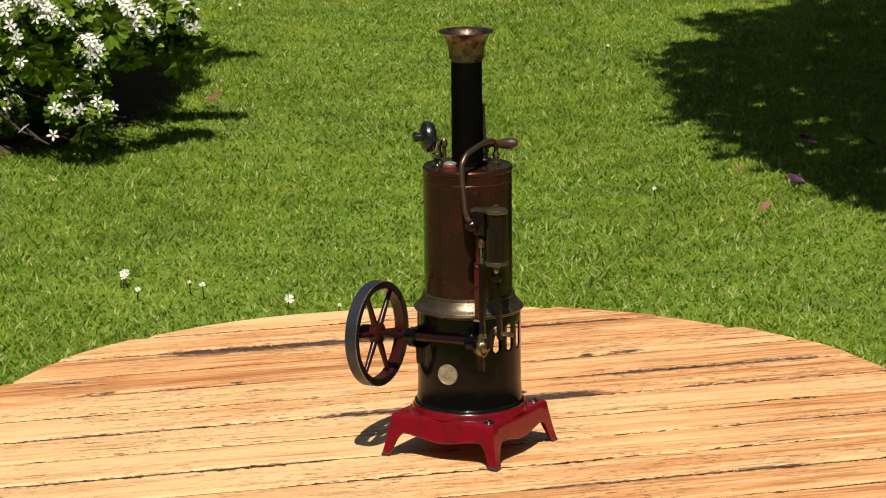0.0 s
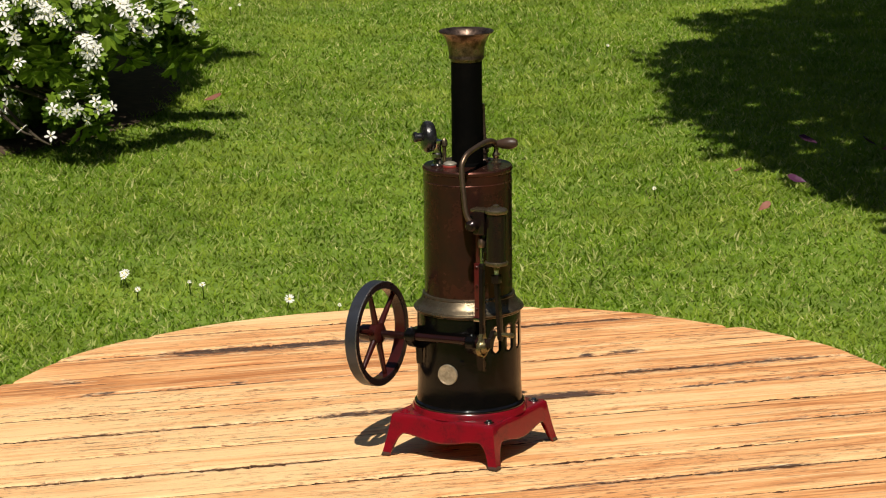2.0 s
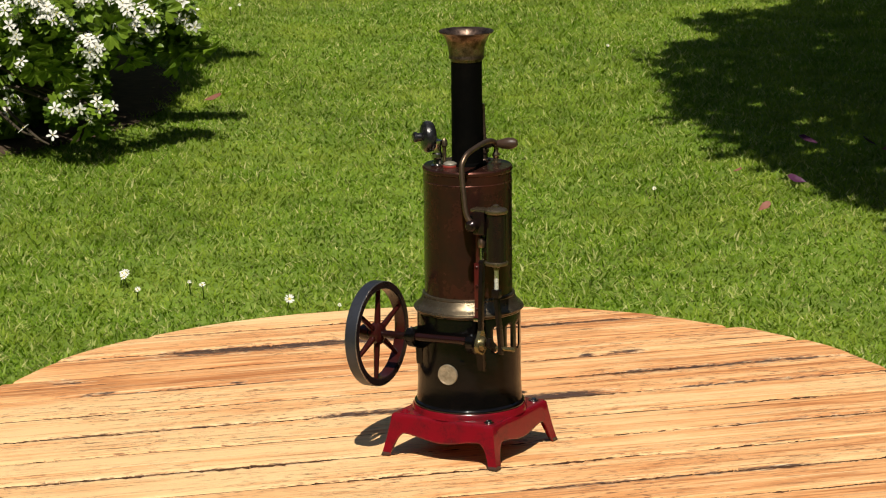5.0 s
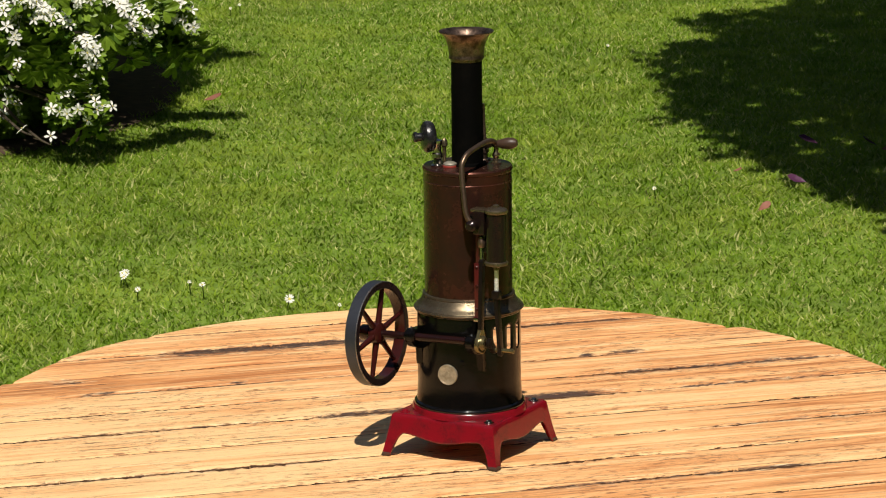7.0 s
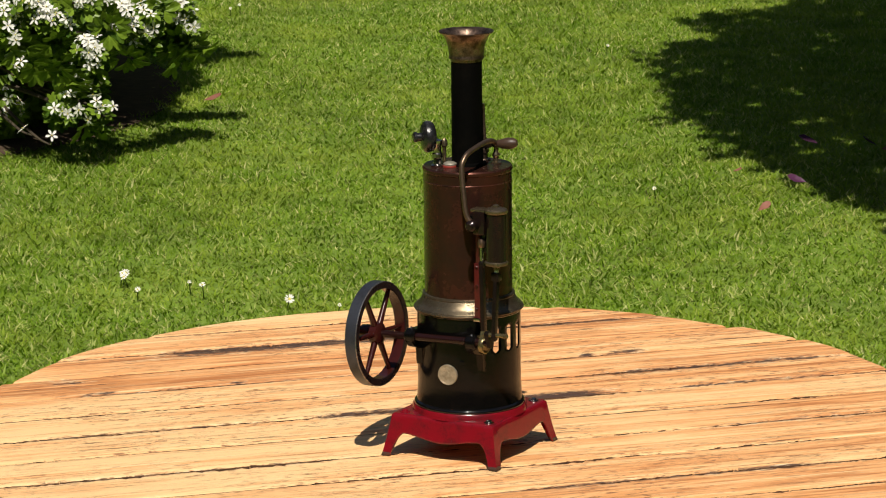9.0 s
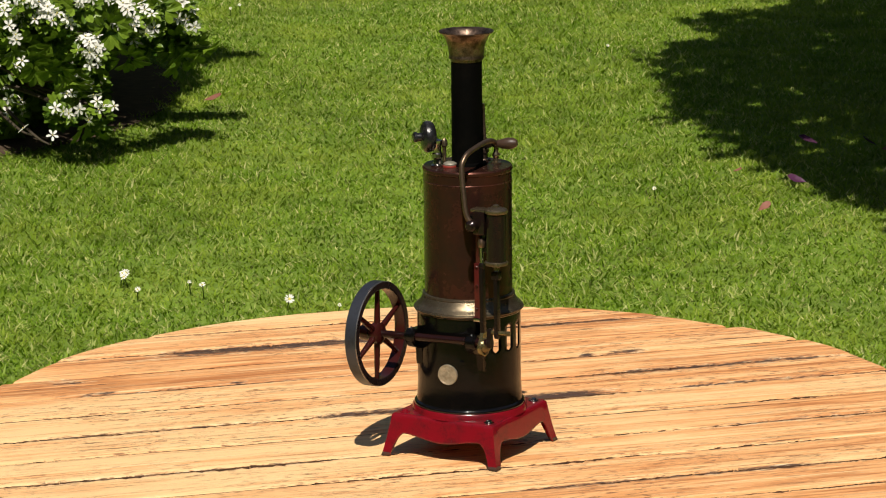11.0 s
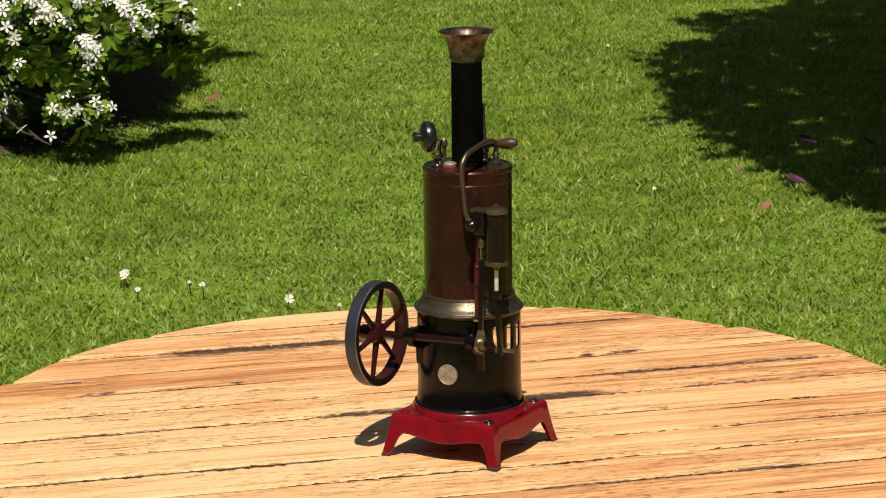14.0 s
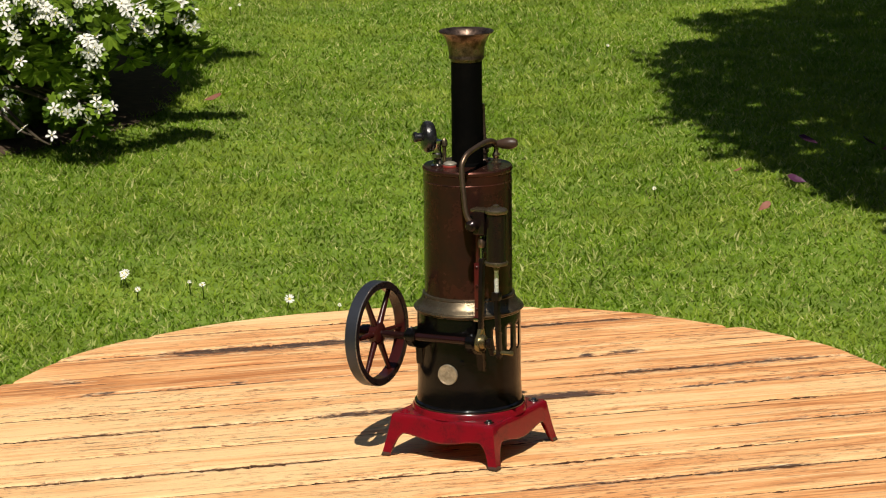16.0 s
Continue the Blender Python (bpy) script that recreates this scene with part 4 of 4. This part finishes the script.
# blossom heads on the near side: place from the shrub's foot, and how full (2 full, 1 small, 0 a star or two)
HEADS = ((0.494, -1.050, 0.390, 2), (0.519, -1.050, 0.360, 1), (0.591, -1.050, 0.389, 2), (0.578, -1.050, 0.366, 1), (0.617, -1.050, 0.372, 1), (0.642, -1.050, 0.342, 0),
         (0.673, -1.050, 0.315, 2), (0.696, -1.050, 0.302, 2), (0.685, -1.050, 0.276, 1), (0.587, -0.800, 0.267, 1), (0.528, -1.050, 0.269, 0), (0.504, -1.050, 0.239, 0),
         (0.454, -0.800, 0.154, 1), (0.474, -0.800, 0.113, 1), (0.641, -0.800, 0.196, 1), (0.661, -0.800, 0.186, 1), (0.610, -1.050, 0.171, 1), (0.645, -1.050, 0.163, 1),
         (0.711, -1.050, 0.167, 1), (0.714, -1.050, 0.141, 0), (0.543, -1.050, 0.099, 0), (0.585, -1.050, 0.092, 0), (0.755, -1.003, 0.386, 2), (0.773, -0.971, 0.355, 2),
         (0.806, -0.915, 0.317, 2), (0.793, -0.938, 0.341, 1), (0.779, -0.960, 0.303, 0), (0.808, -0.915, 0.373, 1), (0.873, -0.820, 0.346, 1), (0.902, -0.820, 0.321, 1),
         (0.849, -0.820, 0.332, 0), (0.560, -1.050, 0.425, 2), (0.690, -1.050, 0.420, 2), (0.890, -0.820, 0.383, 2), (0.490, -1.050, 0.343, 1))
# leafy shoots on the near side: tip, and the way it points
SHOOTS = ((0.510, -1.000, 0.306, 0.3, -0.9, -0.5), (0.628, -1.000, 0.233, 0.2, -0.7, -0.9), (0.596, -1.000, 0.319, 0.3, -0.8, -0.5), (0.548, -1.000, 0.260, 0.4, -0.9, -0.6),
          (0.659, -1.000, 0.133, 0.4, -0.7, -0.8), (0.858, -0.770, 0.252, 0.3, -0.6, -1), (0.890, -0.770, 0.257, 0.8, -0.5, -0.7), (0.755, -0.940, 0.275, 0.1, -0.8, -0.9),
          (0.843, -0.770, 0.282, 0.6, -0.8, -0.4), (0.650, -1.000, 0.378, 0.3, -0.9, 0.2), (0.513, -1.000, 0.386, -0.2, -0.9, 0.3), (0.819, -0.850, 0.354, 0.4, -0.9, 0.1),
          (0.497, -1.000, 0.300, -0.3, -0.9, -0.6), (0.721, -1.000, 0.344, 0.3, -0.9, -0.3), (0.600, -1.000, 0.266, 0, -0.9, -0.8))
# shoots that reach out higher up and shade the grass beside the shrub
HIGH_SHOOTS = ((0.84, -0.66, 0.50), (0.91, -0.665, 0.51), (0.78, -0.70, 0.52), (0.80, 0.22, 0.60), (0.87, 0.24, 0.62))


def build_bush():
    rng = random.Random(5)
    bush = new("flowering_bush")
    bush.matrix_world = pose(-1.55, 6.05, 0)
    tagged(bush, "evergreen shrub with glossy leaves and white star blossoms", "bush")
    sprigs = [sprig_mesh(rng) for _ in range(5)]
    heads = [[blossom_mesh(rng, *span) for _ in range(4)] for span in ((1, 2), (4, 6), (8, 12))]
    for i in range(11):
        a = i * 0.58
        tip = Vector((math.cos(a) * 0.55, math.sin(a) * 0.52, 0.62 + 0.2 * math.sin(i * 2.3)))
        part("stem", tube([(0.08 * math.cos(a), 0.08 * math.sin(a), -0.02), tip * 0.5 + Vector((0, 0, 0.1)), tip], 0.01, 7, (0.014, 0.005)), M_TWIG, bush)
    heights = (0.03, 0.12, 0.22, 0.35, 0.50, 0.66, 0.86, 1.04, 1.14)
    widths = (0.72, 0.76, 0.80, 0.87, 1.00, 1.06, 0.94, 0.64, 0.15)

    def shell():
        """A spot on the uneven outside of the crown, which leans out to the sun, and the way outwards."""
        z = 0.03 + 1.1 * rng.random()
        r = float(np.interp(z, heights, widths))
        slope = float(np.interp(z + 0.05, heights, widths) - np.interp(z - 0.05, heights, widths)) / 0.1
        a = rng.uniform(0, math.tau) if rng.random() < 0.4 else rng.uniform(-2.0, 0.4)
        c, q = math.cos(a), math.sin(a)
        d = Vector((c, q, -slope)).normalized()
        r *= (abs(c / 0.80) ** 3.2 + abs(q / (1.13 if q < 0 else 0.9)) ** 3.2) ** (-1 / 3.2)
        r *= 1 + 0.08 * noise.noise(Vector((c * 2, q * 2, z * 3))) + 0.08 * noise.noise(Vector((c * 5, q * 5, z * 8)))
        return Vector((c * r, q * r, z)), d

    def stand(p, aim, scale=1.0):
        aim = aim.normalized()
        return Matrix.Translation(p) @ aim.to_track_quat("Z", "Y").to_matrix().to_4x4() @ Matrix.Rotation(rng.uniform(0, 6.28), 4, "Z") @ Matrix.Scale(scale, 4)

    near, verts, faces = 0, [], []
    for i in range(1700):
        p, d = shell()
        if p.z < 0.30 and p.x > 0.56:
            continue
        depth = rng.choice((0.91, 0.87, 0.80, 0.72, 0.62))
        aim = (d + Vector((0, -0.1, 0.4)) + rand_dir(rng) * 0.5).normalized()
        m = stand(Vector((p.x * depth, p.y * depth, p.z)) - aim * 0.08, aim, rng.uniform(0.7, 0.95))
        me = sprigs[i % 5]
        if p.y < -0.1 and p.x > -0.1 and depth > 0.8 and near < 260:
            ob = new("sprig", me)
            ob.parent = bush
            ob.matrix_basis = m
            near += 1
        else:
            k = len(verts)
            verts += [m @ v.co for v in me.vertices]
            faces += [tuple(k + q for q in f.vertices) for f in me.polygons]
    inner = new("foliage", raw_mesh("foliage", verts, faces, M_LEAF))
    inner.parent = bush
    tagged(inner, "dense inner glossy foliage", kind="stuff")
    for k, (x, y, z) in enumerate(HIGH_SHOOTS):
        tip = Vector((x, y, z))
        part("stem", tube([(tip.x * 0.3, tip.y * 0.3, 0.25), tip * 0.7 + Vector((0, 0, 0.12)), tip], 0.006, 6, (0.008, 0.003)), M_TWIG, bush)
        for n in range(3):
            aim = Vector((1, -0.2 + 0.2 * n, 0.1 - 0.2 * n)) + rand_dir(rng) * 0.4
            ob = new("sprig", sprigs[(k + n) % 5])
            ob.parent = bush
            ob.matrix_basis = stand(tip - aim.normalized() * 0.10, aim, 0.9)
            SWAYING.append(ob)
    for k, (x, y, z, ax, ay, az) in enumerate(SHOOTS):
        tip, aim = Vector((x, y, z)), Vector((ax, ay, az)).normalized()
        root = tip - aim * 0.10
        part("stem", tube([(x * 0.6, y * 0.6, max(0.16, z - 0.05)), (root + Vector((x * 0.75, y * 0.75, z + 0.03))) / 2, root], 0.004, 6, (0.006, 0.003)), M_TWIG, bush)
        ob = new("sprig", sprigs[k % 5])
        ob.parent = bush
        ob.matrix_basis = stand(root, aim, 0.88)
        SWAYING.append(ob)
    for k, (x, y, z, full) in enumerate(HEADS):
        p = Vector((x, y, z))
        aim = Vector((0.15, -0.85, 0.75)) + rand_dir(rng) * 0.35
        aim.normalize()
        root = p - aim * 0.035
        part("stem", tube([(x * 0.6, y * 0.6, max(0.16, z - 0.04)), (root + Vector((x * 0.8, y * 0.8, z))) / 2, root], 0.003, 6, (0.005, 0.002)), M_TWIG, bush)
        ob = new("blossom", heads[full][k % 4])
        ob.parent = bush
        ob.matrix_basis = stand(root, aim, (0.95, 0.85, 0.9)[full])
        SWAYING.append(ob)
        if full:
            ob = new("sprig", sprigs[k % 5])
            ob.parent = bush
            ob.matrix_basis = stand(root - aim * 0.085, aim, 0.6)
            SWAYING.append(ob)
    for i in range(150):
        p, d = shell()
        if p.z < 0.50 or noise.noise(p * 7.5) < 0.05:
            continue
        ob = new("blossom", heads[2][i % 4])
        ob.parent = bush
        ob.matrix_basis = stand(p * 0.93, d + Vector((0, -0.5, 0.3)) + rand_dir(rng) * 0.3)
    return bush


def build_tree():
    """A purple-leaved tree beside the lawn, whose crown shades the grass."""
    rng = random.Random(8)
    lift = 2.1
    away = Vector((-TO_SUN.x, -TO_SUN.y)) / TO_SUN.z
    cx, cy = 2.92 - away.x * lift, 5.86 - away.y * lift
    tree = new("plum_tree")
    tree.matrix_world = pose(cx + 0.35, cy, 0)
    tagged(tree, "purple-leaved garden tree overhanging the lawn", "tree")
    part("trunk", tube([(0, 0, -0.05), (0.03, 0.02, 0.9), (-0.03, 0.05, 1.5), (-0.1, 0, 2.1)], 0.1, 12, (0.11, 0.05)), M_TWIG, tree)
    for i in range(7):
        a = i * 0.9 + 0.3
        tip = Vector((math.cos(a) * 1.5 - 0.35, math.sin(a) * 2.0, lift + 0.2 * math.sin(i * 1.7)))
        part("limb", tube([(0.0, 0.03, 0.9 + 0.1 * i), tip * 0.5 + Vector((0, 0, 0.85)), tip], 0.03, 8, (0.045, 0.012)), M_TWIG, tree)
    verts, faces = [], []
    n = 0
    while n < 46000:
        r, a = math.sqrt(rng.random()), rng.uniform(0, 2 * math.pi)
        dx, dy = r * math.cos(a), r * math.sin(a)
        if dy > 0:
            full = (abs(math.cos(a)) ** 3 + abs(math.sin(a)) ** 3) ** (-1 / 3)
            dx, dy = dx * full, dy * full
        edge = 1 + 0.07 * noise.noise(Vector((dx * 4, dy * 4, 5))) + 0.05 * noise.noise(Vector((dx * 12, dy * 12, 2)))
        p = Vector((dx * 2.35 * edge - 0.35, dy * 3.3 * edge, lift + rng.uniform(-0.4, 0.4) * math.sqrt(1 - 0.9 * r * r)))
        if p.y > 1.46 + 0.80 * (p.x + 2.616) + 0.16 * noise.noise(p * 3) or p.x > 1.15:
            continue
        if noise.noise(Vector((p.x * 2.6, p.y * 2.6, 1))) < -0.56:
            continue
        leaf_faces(verts, faces, p, rand_dir(rng) + Vector((0, 0, -0.2)), Vector((0, 0, 1)), rng.uniform(0.07, 0.12), rng.uniform(0.04, 0.065))
        n += 1
    ob = new("crown", raw_mesh("crown", verts, faces, M_PLUM))
    ob.parent = tree
    tagged(ob, "crown of dark purple leaves")
    return ob


def daisy(x, y, size, rng):
    flower = new("daisy")
    flower.matrix_world = pose(x, y, 0, rng.uniform(25, 50), rng.uniform(-15, 15), 0)
    tagged(flower, "small white daisy in the grass", "flower", "daisies on the lawn")
    verts, faces = [], []
    h = 0.04
    for i in range(10):
        a = i * 2 * math.pi / 10 + rng.uniform(-0.2, 0.2)
        d = Vector((math.cos(a), math.sin(a), rng.uniform(0.0, 0.5))) * rng.uniform(0.7, 1.1)
        leaf_faces(verts, faces, Vector((0, 0, h)) + d * size * 0.1, d, Vector((0, 0, 1)), size * 0.42, size * 0.19, 0.1)
    ob = new("petals", raw_mesh("petals", verts, faces, M_PETAL))
    ob.parent = flower
    part("eye", lathe([(size * 0.16, h), (size * 0.12, h + size * 0.07), (0, h + size * 0.1)], 12), M_STAMEN, flower, "yellow eye")
    part("stalk", rod((0, 0, -0.005), (0, 0, h), 0.0012, 6), M_LEAF, flower)


def fallen(x, y, length, material, label, seed):
    rng = random.Random(seed)
    verts, faces = [], []
    a = rng.uniform(0, 6.28)
    leaf_faces(verts, faces, Vector((0, 0, 0)), Vector((math.cos(a), math.sin(a) * 0.6, 0.12)), Vector((0.2, -0.5, 1)), length, length * 0.5, -0.25)
    ob = new("fallen_leaf", raw_mesh("fallen_leaf", verts, faces, material))
    sol = ob.modifiers.new("thick", "SOLIDIFY")
    sol.thickness = 0.0006
    ob.matrix_world = pose(x, y, 0.024, rng.uniform(-12, 12), 0, 0)
    tagged(ob, label, "leaf", "fallen leaves on the lawn")


# An added hedge block, never in view, that cuts the sky's fill light.
def hedge(name, x0, x1, y0, y1, high):
    bm = bmesh.new()
    bmesh.ops.create_cube(bm, size=1)
    bmesh.ops.subdivide_edges(bm, edges=bm.edges[:], cuts=18, use_grid_fill=True)
    for v in bm.verts:
        p = Vector(((x0 + x1) / 2 + v.co.x * (x1 - x0), (y0 + y1) / 2 + v.co.y * (y1 - y0), (v.co.z + 0.5) * high))
        if v.co.z > -0.49:
            p += noise.noise_vector(p * 1.3) * 0.12
        v.co = p
    tagged(new(name, as_mesh(name, bm, M_SKY_BLOCK, 60)), "added unseen dark green hedge that blocks low sky light", "hedge", kind="structure")


CROWNS = []


def build_garden():
    build_ground()
    build_bed()
    # unseen hedges added on all sides to deepen the shade on the lawn
    hedge("hedge_north", -7.0, 5.4, 10.6, 11.8, 4.6)
    hedge("hedge_south", -7.0, 5.4, -7.5, -6.5, 3.6)
    hedge("hedge_west", -7.0, -6.0, -6.4, 10.5, 4.2)
    hedge("hedge_east", 4.5, 5.4, -6.4, 10.5, 4.6)
    build_bush()
    CROWNS.append(build_tree())
    rng = random.Random(2)
    for x, y, s in DAISIES:
        daisy(x, y, s, rng)
    for i, (x, y, n) in enumerate(PINK_LEAVES):
        fallen(x, y, n, M_FALLEN, "dry pinkish brown leaf lying on the grass", 20 + i)
    for i, (x, y, n) in enumerate(PURPLE_LEAVES):
        fallen(x, y, n, M_PURPLE, "purple fallen leaf lying on shaded grass", 40 + i)
    blades("grass", 450000, 2.4, 8.9, "short mown lawn grass, bright green with pale blades")


DAISIES = [(-0.346, 3.614, 0.02), (-0.681, 3.827, 0.017), (-0.668, 3.80, 0.016), (-0.684, 3.805, 0.014), (-0.640, 3.70, 0.012), (-0.511, 3.694, 0.014), (-0.54, 3.73, 0.009), (-0.693, 7.546, 0.012), (-0.721, 7.524, 0.01), (0.394, 6.714, 0.01), (-0.247, 3.539, 0.008), (0.413, 4.605, 0.011), (-0.008, 6.595, 0.01)]
PINK_LEAVES = [(-0.675, 5.85, 0.055), (0.619, 4.377, 0.036), (0.6, 4.82, 0.022), (0.967, 5.075, 0.05)]
PURPLE_LEAVES = [(0.753, 4.685, 0.045), (0.828, 5.156, 0.05), (0.963, 5.13, 0.05)]

build_garden()
ENGINE = build_engine()
build_table()
motions()
